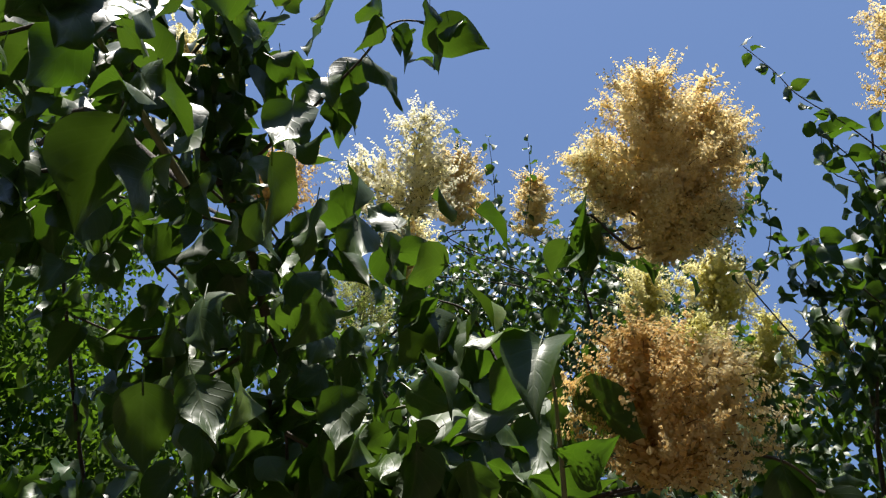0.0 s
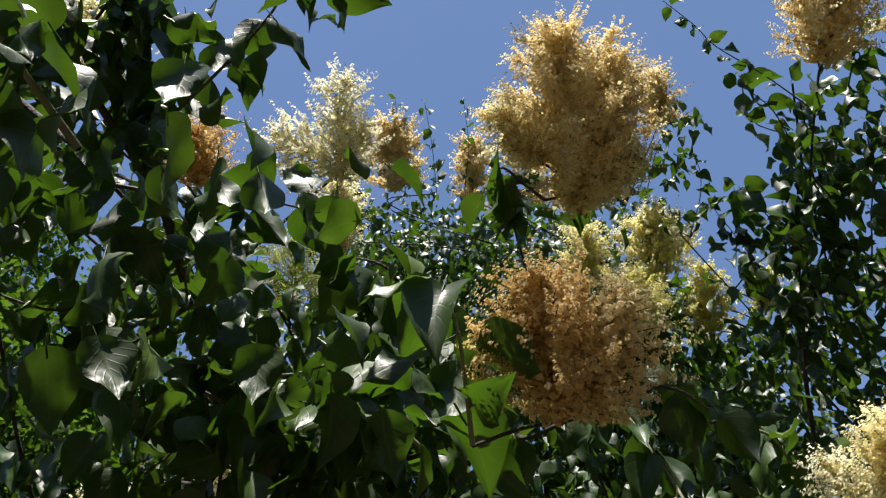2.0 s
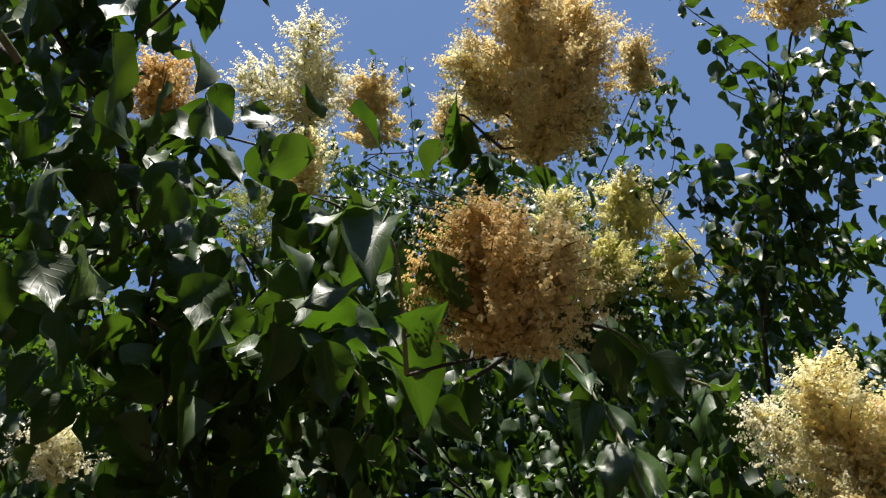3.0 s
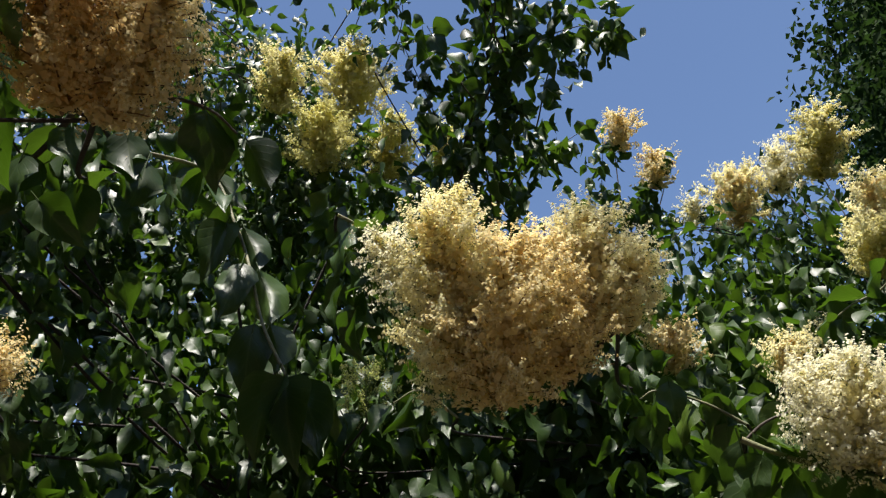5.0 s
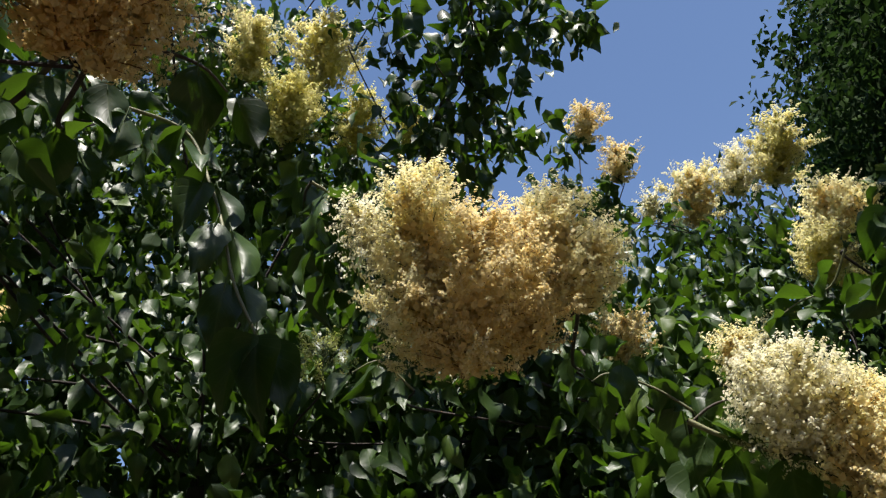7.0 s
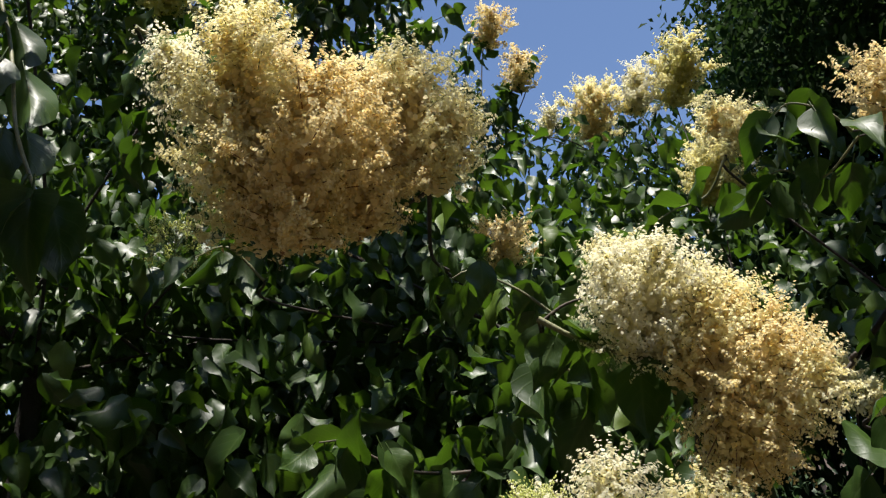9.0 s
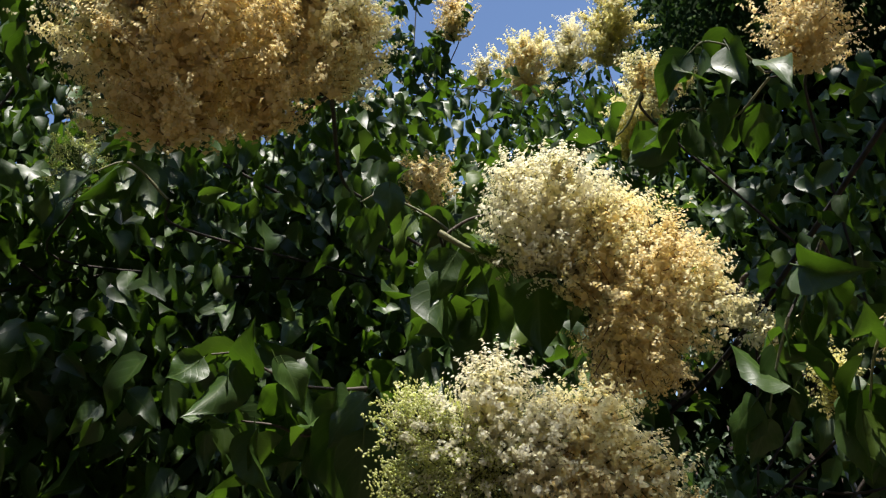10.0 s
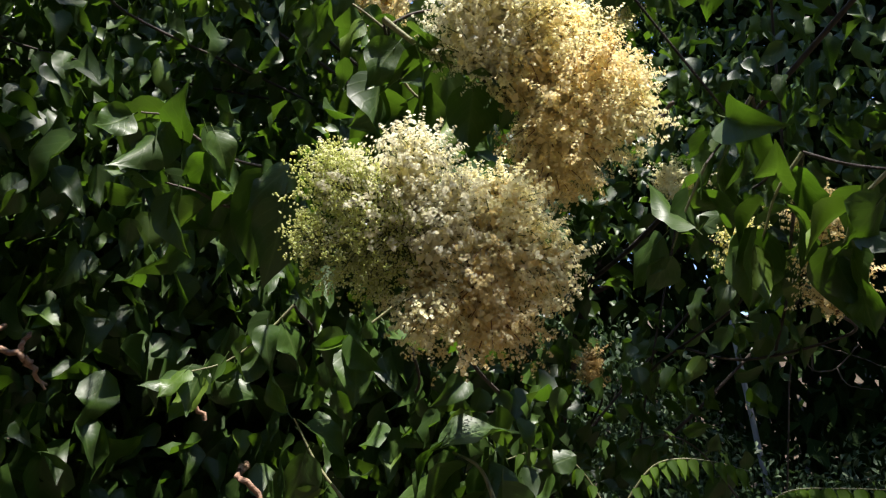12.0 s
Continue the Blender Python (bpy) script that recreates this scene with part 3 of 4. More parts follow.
def thicket_leaves(count, az0, az1, foot, bottom=-28.0, size=0.088):
    """The leaves of the thicket: an uneven leafy wall that leans back as it rises, with hollows in it."""
    spots, outs, heights, off = [], [], [], np.array(foot)
    while len(spots) < count // 6:
        az = RNG.uniform(az0, az1)
        top = crown_edge(az) + RNG.normal(0, 1.5)
        low = max(bottom, np.interp(az, (40, 47, 54, 100), (-28, -20, 9, 9)))
        el = RNG.uniform(low, top)
        keep = np.interp(az + (6 if el < 30 else 0), (-60, -32, -26, -18, -10), (0.01, 0.02, 0.10, 0.7, 1.0)) * (0.8 if 19 < az < 29 and el > 25 else 0.6 if 0 < az < 24 and el < 15 else 1.0)
        hollow = noise.noise(Vector((az * 0.11, el * 0.13, 8))) + 0.6 * noise.noise(Vector((az * 0.31, el * 0.33, 2)))
        if RNG.uniform() > keep * math.cos(radians(el)) ** 0.5:
            continue
        d = np.interp(el, (-28, 0, 15, 25, 35, 45, 50), (1.9, 1.95, 2.1, 2.6, 3.5, 4.2, 4.4)) + RNG.exponential(0.55) + max(0.0, np.interp(el, (14, 26), (0.12, 0.0)) - hollow) * np.interp(el, (14, 26), (2.3, 1.3))
        d += np.interp(az, (30, 45, 70), (0, 0.5, 0.0)) * np.interp(el, (10, 25), (0, 1))
        d += np.interp(az, (45, 51), (0, 0.9)) * np.interp(el, (16, 24), (1, 0.3))
        e, a = radians(el), radians(az)
        way = np.array((math.sin(a) * math.cos(e), math.cos(a) * math.cos(e), math.sin(e)))
        for head, wide in HEADS:
            # flower heads stand proud of the leaves
            if way @ head > 0.9 and np.linalg.norm(way * (way @ head) - head) < wide and d < way @ head + 0.15:
                d = way @ head + 0.15 + RNG.exponential(0.3)
        spots.append(STAND + way * d - off)
        heights.append(el)
        outs.append(unit(-way * np.array([1, 1, 0.3]) + np.array([0, 0, 0.25])))
        wide = np.interp(heights, (20, 34), (1.22, 0.95))
    return sprays(np.array(spots), np.array(outs), wide * size * RNG.uniform(0.65, 1.1, len(spots)), 6, size * 0.85)


def inner_leaves(count, az0, az1, foot):
    """Shaded leaves deep inside the thicket."""
    spots, outs, off = [], [], np.array(foot)
    while len(spots) < count // 5:
        az = RNG.uniform(az0, az1)
        el = RNG.uniform(np.interp(az, (40, 47, 54, 100), (-28, -20, 9, 9)), min(38, crown_edge(az) - 5))
        if az < -18 and RNG.uniform() > (0.25 if az > -25 else 0.05):
            continue
        d = np.interp(el, (-28, 15, 25, 38), (2.9, 3.1, 3.7, 4.6)) + RNG.exponential(0.4)
        e, a = radians(el), radians(az)
        way = np.array((math.sin(a) * math.cos(e), math.cos(a) * math.cos(e), math.sin(e)))
        spots.append(STAND + way * d - off)
        outs.append(-way)
    return sprays(np.array(spots), np.array(outs), RNG.uniform(0.12, 0.15, len(spots)), 5, 0.11)


def before_head(spot):
    """Whether leaves at the spot would hang before a flower head, seen from the clearing."""
    way = unit(spot - STAND)
    return any(way @ head > np.linalg.norm(spot - STAND) - 0.1 and np.linalg.norm(way * (way @ head) - head) < wide * 1.25 for head, wide in HEADS)


def line_leaves(shoots, foot, radius, a_metre, clear=False):
    """More leaves on side twigs round the shoots."""
    spots, outs, sizes, off = [], [], [], np.array(foot)
    for pts, size, thick, pairs in shoots:
        line = bezier_through(pts, 6)
        length = np.linalg.norm(np.diff(line, axis=0), axis=1).sum()
        for _ in range(int(length * a_metre / 4) + 1):
            at = RNG.uniform(0.0, 0.93) * (len(line) - 1)
            spot = line[int(at)] + RNG.normal(0, radius, 3) * (1.1 - at / len(line))
            if np.linalg.norm(spot - STAND) < 0.85 or (clear and before_head(spot)):
                continue
            spots.append(spot - off)
            outs.append(unit(RNG.normal(0, 1, 3) + 0.5 * unit(STAND - spot)))
            sizes.append(size * 0.9)
    return sprays(np.array(spots), np.array(outs), np.array(sizes), 4, 0.045)


# flower heads: base, tip, width, colour, fullness; shoots: line, leaf length, thickness, leaf pairs
PANICLES_A = [
    ((0.257, 0.893, 2.621), (0.244, 0.659, 2.802), 0.252, 'tan', 1.0),
    ((0.283, 0.919, 2.673), (0.346, 0.719, 2.809), 0.173, 'tan', 1.0),
    ((0.264, 0.853, 2.614), (0.355, 0.807, 2.623), 0.076, 'cream', 1.0),
    ((0.202, 0.827, 2.653), (0.132, 0.757, 2.721), 0.102, 'cream', 1.0),
]
PANICLES_B = [
    ((0.135, 0.702, 2.117), (0.126, 0.616, 2.238), 0.147, 'orange', 1.0),
    ((0.160, 0.733, 2.134), (0.215, 0.650, 2.232), 0.137, 'tan', 1.0),
]
PANICLES_C = [
    ((0.601, 0.988, 1.981), (0.523, 0.887, 2.218), 0.200, 'cream', 1.0),
    ((0.593, 0.943, 1.956), (0.603, 0.847, 2.126), 0.184, 'tan', 1.0),
    ((0.690, 0.965, 1.995), (0.672, 0.885, 2.165), 0.150, 'tan', 1.0),
    ((0.747, 0.956, 2.058), (0.730, 0.878, 2.203), 0.152, 'cream', 1.0),
    ((0.783, 0.957, 2.060), (0.799, 0.889, 2.154), 0.108, 'cream', 1.0),
    ((0.558, 0.956, 2.088), (0.454, 0.942, 2.178), 0.079, 'white', 1.0),
]
PANICLES_D = [
    ((1.002, 0.897, 1.844), (0.966, 0.870, 1.973), 0.109, 'white', 1.0),
    ((1.020, 0.882, 1.833), (1.000, 0.833, 1.974), 0.129, 'white', 1.0),
    ((1.047, 0.867, 1.796), (1.057, 0.800, 1.916), 0.150, 'cream', 1.0),
    # tan instead of cream: the colour carries the warm glow through the petals
    ((1.048, 0.843, 1.769), (1.094, 0.753, 1.845), 0.147, 'tan', 1.0),
    ((1.063, 0.815, 1.749), (1.115, 0.729, 1.787), 0.105, 'cream', 1.0),
    ((1.056, 0.843, 1.789), (1.079, 0.839, 1.700), 0.141, 'tan', 1.0),
]
PANICLES_E = [
    ((0.864, 0.848, 1.606), (0.775, 0.882, 1.686), 0.076, 'bud', 1.3),
    ((0.856, 0.854, 1.605), (0.776, 0.908, 1.608), 0.092, 'bud', 1.0),
    ((0.858, 0.848, 1.612), (0.790, 0.880, 1.668), 0.105, 'white', 0.35),
    ((0.862, 0.845, 1.621), (0.850, 0.817, 1.711), 0.082, 'white', 1.0),
    ((0.879, 0.831, 1.621), (0.901, 0.798, 1.658), 0.071, 'white', 1.0),
    ((0.864, 0.847, 1.611), (0.834, 0.879, 1.573), 0.065, 'bud', 1.0),
    ((0.885, 0.848, 1.590), (0.893, 0.815, 1.620), 0.095, 'white', 1.0),
    ((0.890, 0.850, 1.575), (0.885, 0.835, 1.520), 0.085, 'cream', 1.0),
    ((0.931, 0.816, 1.593), (0.937, 0.780, 1.672), 0.105, 'cream', 1.0),
    ((0.929, 0.813, 1.609), (0.993, 0.754, 1.580), 0.111, 'cream', 1.0),
    ((0.933, 0.809, 1.609), (0.947, 0.818, 1.511), 0.133, 'tan', 1.0),
]
PANICLES_F = [
    ((-0.066, 1.191, 2.048), (-0.067, 1.143, 2.154), 0.204, 'orange', 1.0),
    ((0.017, 1.236, 2.099), (0.018, 1.204, 2.169), 0.102, 'tan', 1.0),
]
PANICLES_G = [
    ((-0.149, 1.044, 2.941), (-0.109, 0.879, 3.066), 0.141, 'white', 0.6),
    ((-0.149, 1.044, 2.941), (-0.269, 0.953, 2.993), 0.141, 'white', 0.6),
    ((-0.139, 1.053, 2.935), (-0.078, 0.965, 3.009), 0.098, 'white', 0.7),
    ((-0.407, 1.011, 2.910), (-0.399, 0.922, 2.981), 0.174, 'orange', 1.0),
    ((-0.188, 1.301, 2.996), (-0.172, 1.177, 3.105), 0.116, 'cream', 1.0),
    ((-0.269, 1.256, 2.808), (-0.258, 1.166, 2.899), 0.119, 'bud', 1.0),
    ((-0.538, 0.836, 2.989), (-0.528, 0.762, 3.037), 0.163, 'white', 0.7),
    ((-0.507, 0.728, 2.938), (-0.495, 0.672, 2.972), 0.120, 'cream', 1.0),
    ((-0.609, 0.706, 2.901), (-0.597, 0.653, 2.935), 0.087, 'white', 1.0),
    ((-0.522, 1.219, 2.296), (-0.523, 1.183, 2.356), 0.133, 'white', 1.0),
    ((-0.370, 1.325, 2.427), (-0.367, 1.283, 2.495), 0.076, 'cream', 0.6),
]
PANICLES_H = [
    ((-0.120, 2.359, 4.455), (-0.103, 2.140, 4.660), 0.300, 'tan', 1.0),
    ((0.229, 2.608, 4.629), (0.245, 2.394, 4.830), 0.220, 'tan', 1.0),
    ((0.997, 2.139, 4.443), (0.992, 1.962, 4.564), 0.232, 'tan', 1.0),
    ((-0.317, 2.018, 3.869), (-0.308, 1.915, 3.954), 0.184, 'cream', 1.0),
]
PANICLES_I = [
    ((0.981, 2.694, 4.099), (0.987, 2.490, 4.330), 0.350, 'yellowcream', 1.0),
    ((0.683, 2.750, 4.125), (0.690, 2.572, 4.320), 0.270, 'yellowcream', 1.0),
    ((1.190, 2.902, 3.937), (1.199, 2.706, 4.170), 0.250, 'yellow', 1.0),
    ((0.835, 2.728, 3.802), (0.844, 2.570, 4.000), 0.340, 'yellow', 1.0),
    ((1.349, 2.677, 3.838), (1.367, 2.557, 3.966), 0.151, 'yellow', 1.0),
]
PANICLES_J = [
    ((0.878, 1.009, 3.126), (0.872, 0.815, 3.246), 0.252, 'tan', 1.0),
    ((2.500, 2.930, 4.275), (2.467, 2.807, 4.422), 0.200, 'tan', 1.0),
    ((2.545, 2.815, 3.940), (2.519, 2.706, 4.085), 0.200, 'tan', 1.0),
]
PANICLES_K = [
    ((3.182, 3.047, 3.924), (3.143, 2.873, 4.177), 0.359, 'cream', 1.0),
    ((3.475, 2.667, 3.977), (3.413, 2.449, 4.271), 0.343, 'yellowcream', 1.0),
    ((3.328, 2.827, 3.998), (3.292, 2.687, 4.193), 0.277, 'white', 1.0),
    ((2.885, 3.040, 3.892), (2.868, 2.956, 4.016), 0.131, 'white', 1.0),
    ((2.738, 1.975, 3.091), (2.715, 1.864, 3.259), 0.297, 'cream', 1.0),
    ((2.708, 2.042, 2.929), (2.692, 1.937, 3.100), 0.352, 'yellowcream', 1.0),
]
PANICLES_L = [
    ((1.672, 2.019, 2.532), (1.669, 1.959, 2.653), 0.200, 'tan', 1.0),
    ((1.653, 1.589, 2.282), (1.653, 1.537, 2.387), 0.135, 'cream', 1.0),
    ((1.784, 1.565, 2.364), (1.784, 1.539, 2.414), 0.078, 'cream', 1.0),
    ((0.723, 1.975, 2.387), (0.717, 1.929, 2.495), 0.157, 'bud', 0.5),
]
PANICLES_M = [
    ((1.691, 0.850, 2.291), (1.656, 0.797, 2.388), 0.210, 'tan', 1.0),
    ((2.086, 1.621, 1.553), (2.083, 1.614, 1.639), 0.078, 'orange', 1.0),
    ((1.908, 1.238, 1.948), (1.898, 1.227, 1.996), 0.046, 'cream', 1.0),
    ((1.808, 0.876, 1.763), (1.798, 0.865, 1.821), 0.120, 'tan', 0.7),
    ((1.834, 0.872, 1.635), (1.821, 0.853, 1.751), 0.135, 'tan', 0.8),
    ((1.842, 1.050, 1.728), (1.829, 1.033, 1.824), 0.069, 'yellow', 0.6),
    ((1.578, 0.998, 1.812), (1.578, 0.983, 1.848), 0.052, 'cream', 0.7),
]
SHOOTS_LEFT_A = [
    ([(-0.312, 0.824, 2.465), (-0.336, 0.730, 2.544), (-0.383, 0.635, 2.597), (-0.415, 0.559, 2.632), (-0.442, 0.478, 2.662), (-0.451, 0.421, 2.683)], 0.085, 0.0110, 5),
    ([(-0.339, 0.655, 2.536), (-0.288, 0.628, 2.573), (-0.220, 0.591, 2.615), (-0.159, 0.550, 2.650), (-0.116, 0.515, 2.674), (-0.062, 0.519, 2.676)], 0.075, 0.0040, 6),
    ([(-0.268, 0.446, 2.261), (-0.296, 0.388, 2.288), (-0.320, 0.325, 2.311), (-0.322, 0.293, 2.325)], 0.100, 0.0060, 4),
    ([(-0.310, 0.781, 2.508), (-0.272, 0.761, 2.540), (-0.211, 0.765, 2.552), (-0.143, 0.786, 2.546)], 0.085, 0.0050, 4),
    ([(-0.349, 0.761, 2.581), (-0.420, 0.731, 2.576), (-0.476, 0.721, 2.557), (-0.533, 0.691, 2.549), (-0.594, 0.685, 2.513)], 0.085, 0.0050, 5),
]
SHOOTS_LEFT_B = [
    ([(-0.325, 0.848, 2.510), (-0.391, 0.843, 2.487), (-0.481, 0.836, 2.445), (-0.557, 0.787, 2.446)], 0.085, 0.0050, 5),
    ([(-0.399, 0.661, 2.637), (-0.343, 0.622, 2.683), (-0.321, 0.559, 2.725), (-0.294, 0.524, 2.750)], 0.085, 0.0050, 5),
    ([(-0.432, 0.582, 2.672), (-0.369, 0.537, 2.721), (-0.340, 0.490, 2.752)], 0.085, 0.0040, 4),
    ([(-0.318, 0.882, 2.476), (-0.428, 0.894, 2.411), (-0.488, 0.854, 2.421)], 0.085, 0.0050, 4),
    ([(-0.304, 0.906, 2.455), (-0.327, 0.950, 2.391), (-0.348, 0.992, 2.321), (-0.389, 1.000, 2.284)], 0.085, 0.0050, 4),
    ([(-0.303, 0.976, 2.607), (-0.253, 1.039, 2.552), (-0.220, 1.104, 2.477)], 0.085, 0.0050, 4),
]
SHOOTS_LEFT_C = [
    ([(-0.378, 0.437, 2.531), (-0.454, 0.407, 2.509), (-0.503, 0.403, 2.482), (-0.539, 0.392, 2.465)], 0.090, 0.0050, 4),
    ([(-0.422, 0.552, 2.441), (-0.474, 0.535, 2.423), (-0.522, 0.527, 2.396), (-0.559, 0.521, 2.373)], 0.090, 0.0050, 4),
]
SHOOTS_LEFT_D = [
    ([(-0.243, 0.776, 2.239), (-0.198, 0.81, 2.226), (-0.15, 0.843, 2.209)], 0.085, 0.0040, 4),
    ([(-0.243, 0.873, 2.206), (-0.194, 0.9, 2.198), (-0.129, 0.921, 2.201)], 0.085, 0.0040, 4),
    ([(-0.256, 0.856, 2.128), (-0.205, 0.887, 2.116), (-0.14, 0.91, 2.118)], 0.085, 0.0040, 4),
    ([(-0.157, 0.941, 2.331), (-0.104, 0.976, 2.308), (-0.041, 1.005, 2.289)], 0.085, 0.0040, 4),
    ([(-0.258, 0.939, 2.094), (-0.199, 0.966, 2.089), (-0.13, 0.98, 2.106)], 0.085, 0.0040, 4),
    ([(-0.138, 1.068, 2.255), (-0.08, 1.096, 2.233), (-0.013, 1.11, 2.228)], 0.085, 0.0040, 4),
]
SHOOTS_FRONT_A = [
    ([(0.047, 0.711, 2.097), (0.046, 0.679, 2.148), (0.042, 0.641, 2.198), (0.025, 0.621, 2.224)], 0.085, 0.0040, 3),
    ([(-0.002, 0.842, 2.176), (-0.061, 0.808, 2.228), (-0.124, 0.799, 2.232)], 0.080, 0.0040, 4),
    ([(0.114, 1.024, 2.434), (0.073, 1.065, 2.383), (0.015, 1.100, 2.330), (-0.043, 1.138, 2.262)], 0.080, 0.0080, 4),
    ([(-0.008, 0.998, 2.385), (-0.105, 0.965, 2.413), (-0.187, 0.960, 2.397), (-0.265, 0.941, 2.392)], 0.080, 0.0040, 6),
    ([(0.032, 0.864, 2.316), (-0.022, 0.877, 2.295), (-0.119, 0.881, 2.272), (-0.176, 0.885, 2.246)], 0.090, 0.0040, 5),
    ([(-0.012, 0.885, 2.442), (-0.040, 0.847, 2.477), (-0.086, 0.829, 2.488)], 0.085, 0.0040, 3),
]
SHOOTS_FRONT_B = [
    ([(0.469, 1.114, 2.336), (0.501, 1.118, 2.316), (0.521, 1.141, 2.268), (0.523, 1.175, 2.210)], 0.085, 0.0040, 3),
    ([(0.195, 0.833, 2.571), (0.165, 0.813, 2.590), (0.136, 0.797, 2.610), (0.111, 0.822, 2.595)], 0.080, 0.0040, 2),
    ([(0.157, 0.743, 2.140), (0.211, 0.720, 2.153), (0.254, 0.714, 2.140), (0.279, 0.718, 2.117)], 0.075, 0.0040, 1),
]
SHOOTS_RIGHT_A = [
    ([(0.922, 0.969, 1.911), (0.952, 0.955, 1.888), (0.986, 0.934, 1.863), (1.025, 0.904, 1.841)], 0.080, 0.0060, 3),
    ([(0.945, 0.989, 1.917), (0.966, 0.965, 1.932), (0.997, 0.934, 1.937)], 0.070, 0.0040, 2),
    ([(0.976, 1.034, 1.912), (1.007, 1.026, 1.865), (1.045, 1.004, 1.830)], 0.090, 0.0040, 3),
    ([(1.162, 1.223, 2.035), (1.109, 1.239, 2.081), (1.042, 1.265, 2.118), (1.013, 1.287, 2.111)], 0.080, 0.0040, 4),
    ([(0.921, 1.162, 1.769), (0.889, 1.179, 1.771), (0.844, 1.199, 1.780), (0.803, 1.211, 1.802), (0.769, 1.218, 1.823), (0.738, 1.229, 1.824)], 0.078, 0.0040, 6),
    ([(0.910, 1.172, 1.756), (0.861, 1.204, 1.717), (0.816, 1.222, 1.733), (0.777, 1.235, 1.741)], 0.078, 0.0040, 5),
]
SHOOTS_RIGHT_B = [
    ([(1.009, 0.878, 1.351), (0.998, 0.891, 1.391), (0.977, 0.911, 1.408)], 0.085, 0.0040, 3),
    ([(1.136, 1.512, 1.653), (1.099, 1.542, 1.603), (1.044, 1.576, 1.553), (0.986, 1.605, 1.533)], 0.080, 0.0040, 6),
    ([(1.104, 1.176, 1.609), (1.081, 1.198, 1.585), (1.057, 1.219, 1.561)], 0.080, 0.0040, 3),
    ([(1.063, 1.220, 1.329), (1.025, 1.249, 1.389), (0.997, 1.266, 1.450)], 0.090, 0.0040, 3),
    ([(1.468, 1.038, 2.292), (1.460, 1.092, 2.241), (1.426, 1.145, 2.232), (1.408, 1.174, 2.222)], 0.085, 0.0040, 3),
    ([(1.550, 0.852, 2.246), (1.518, 0.864, 2.286), (1.480, 0.897, 2.315), (1.469, 0.926, 2.306)], 0.085, 0.0040, 4),
]
SHOOTS_RIGHT_C = [
    ([(1.558, 0.849, 2.236), (1.541, 0.924, 2.195), (1.497, 0.965, 2.226), (1.478, 1.016, 2.202)], 0.085, 0.0040, 4),
    ([(2.110, 1.232, 1.271), (2.070, 1.308, 1.390), (2.031, 1.368, 1.427), (1.987, 1.429, 1.415)], 0.070, 0.0040, 4),
    ([(0.791, 1.571, 2.206), (0.725, 1.572, 2.266), (0.672, 1.597, 2.251)], 0.090, 0.0040, 2),
]
SHOOTS_RIGHT_D = [
    ([(1.331, 0.577, 1.711), (1.327, 0.612, 1.679), (1.329, 0.637, 1.631)], 0.085, 0.0040, 3),
    ([(1.316, 0.665, 1.751), (1.314, 0.7, 1.71), (1.316, 0.724, 1.658)], 0.085, 0.0040, 3),
    ([(1.405, 0.845, 1.803), (1.403, 0.881, 1.743), (1.402, 0.907, 1.689)], 0.085, 0.0040, 3),
    ([(1.453, 0.793, 1.903), (1.455, 0.824, 1.86), (1.456, 0.857, 1.808)], 0.085, 0.0040, 3),
]
SHOOTS_TALL_A = [
    ([(1.175, 2.487, 2.925), (1.187, 2.315, 3.191), (1.191, 2.181, 3.363), (1.213, 2.055, 3.491), (1.239, 1.921, 3.608), (1.243, 1.790, 3.718), (1.224, 1.593, 3.871)], 0.085, 0.0120, 9),
    ([(1.146, 2.206, 3.172), (1.181, 2.018, 3.388), (1.256, 1.811, 3.555), (1.327, 1.551, 3.727), (1.367, 1.332, 3.848)], 0.085, 0.0080, 9),
    ([(1.133, 1.815, 3.319), (1.066, 1.783, 3.392), (0.985, 1.724, 3.492), (0.956, 1.703, 3.525)], 0.080, 0.0040, 5),
    ([(1.103, 1.559, 3.283), (1.044, 1.503, 3.369), (0.983, 1.404, 3.481), (0.902, 1.353, 3.555)], 0.075, 0.0040, 6),
    ([(0.996, 1.295, 3.354), (0.903, 1.248, 3.442), (0.803, 1.206, 3.519), (0.752, 1.165, 3.567), (0.679, 1.118, 3.623)], 0.040, 0.0030, 8),
]
SHOOTS_TALL_B = [
    ([(0.973, 2.213, 3.837), (1.020, 2.102, 3.925), (1.026, 2.024, 3.993), (1.001, 1.982, 4.041)], 0.050, 0.0030, 6),
    ([(1.261, 1.952, 3.476), (1.150, 1.922, 3.582), (1.047, 1.882, 3.681), (0.930, 1.932, 3.691), (0.825, 1.991, 3.680)], 0.050, 0.0030, 9),
    ([(1.134, 1.645, 3.376), (1.088, 1.535, 3.503), (0.978, 1.506, 3.585), (0.952, 1.405, 3.672)], 0.070, 0.0040, 7),
    ([(1.335, 2.438, 3.290), (1.488, 2.174, 3.510), (1.519, 1.970, 3.693), (1.577, 1.757, 3.831)], 0.085, 0.0060, 9),
    ([(1.239, 1.921, 3.608), (1.394, 1.782, 3.641), (1.535, 1.684, 3.631), (1.606, 1.676, 3.587)], 0.080, 0.0040, 6),
    ([(1.191, 2.181, 3.363), (1.075, 2.052, 3.564), (0.974, 1.948, 3.704)], 0.080, 0.0040, 5),
]
SHOOTS_TALL_C = [
    ([(1.321, 2.468, 3.438), (1.440, 2.310, 3.555), (1.572, 2.237, 3.547), (1.709, 2.111, 3.579)], 0.080, 0.0040, 7),
    ([(0.960, 2.594, 4.348), (1.011, 2.436, 4.469), (1.081, 2.272, 4.575), (1.197, 2.197, 4.590)], 0.075, 0.0040, 4),
]
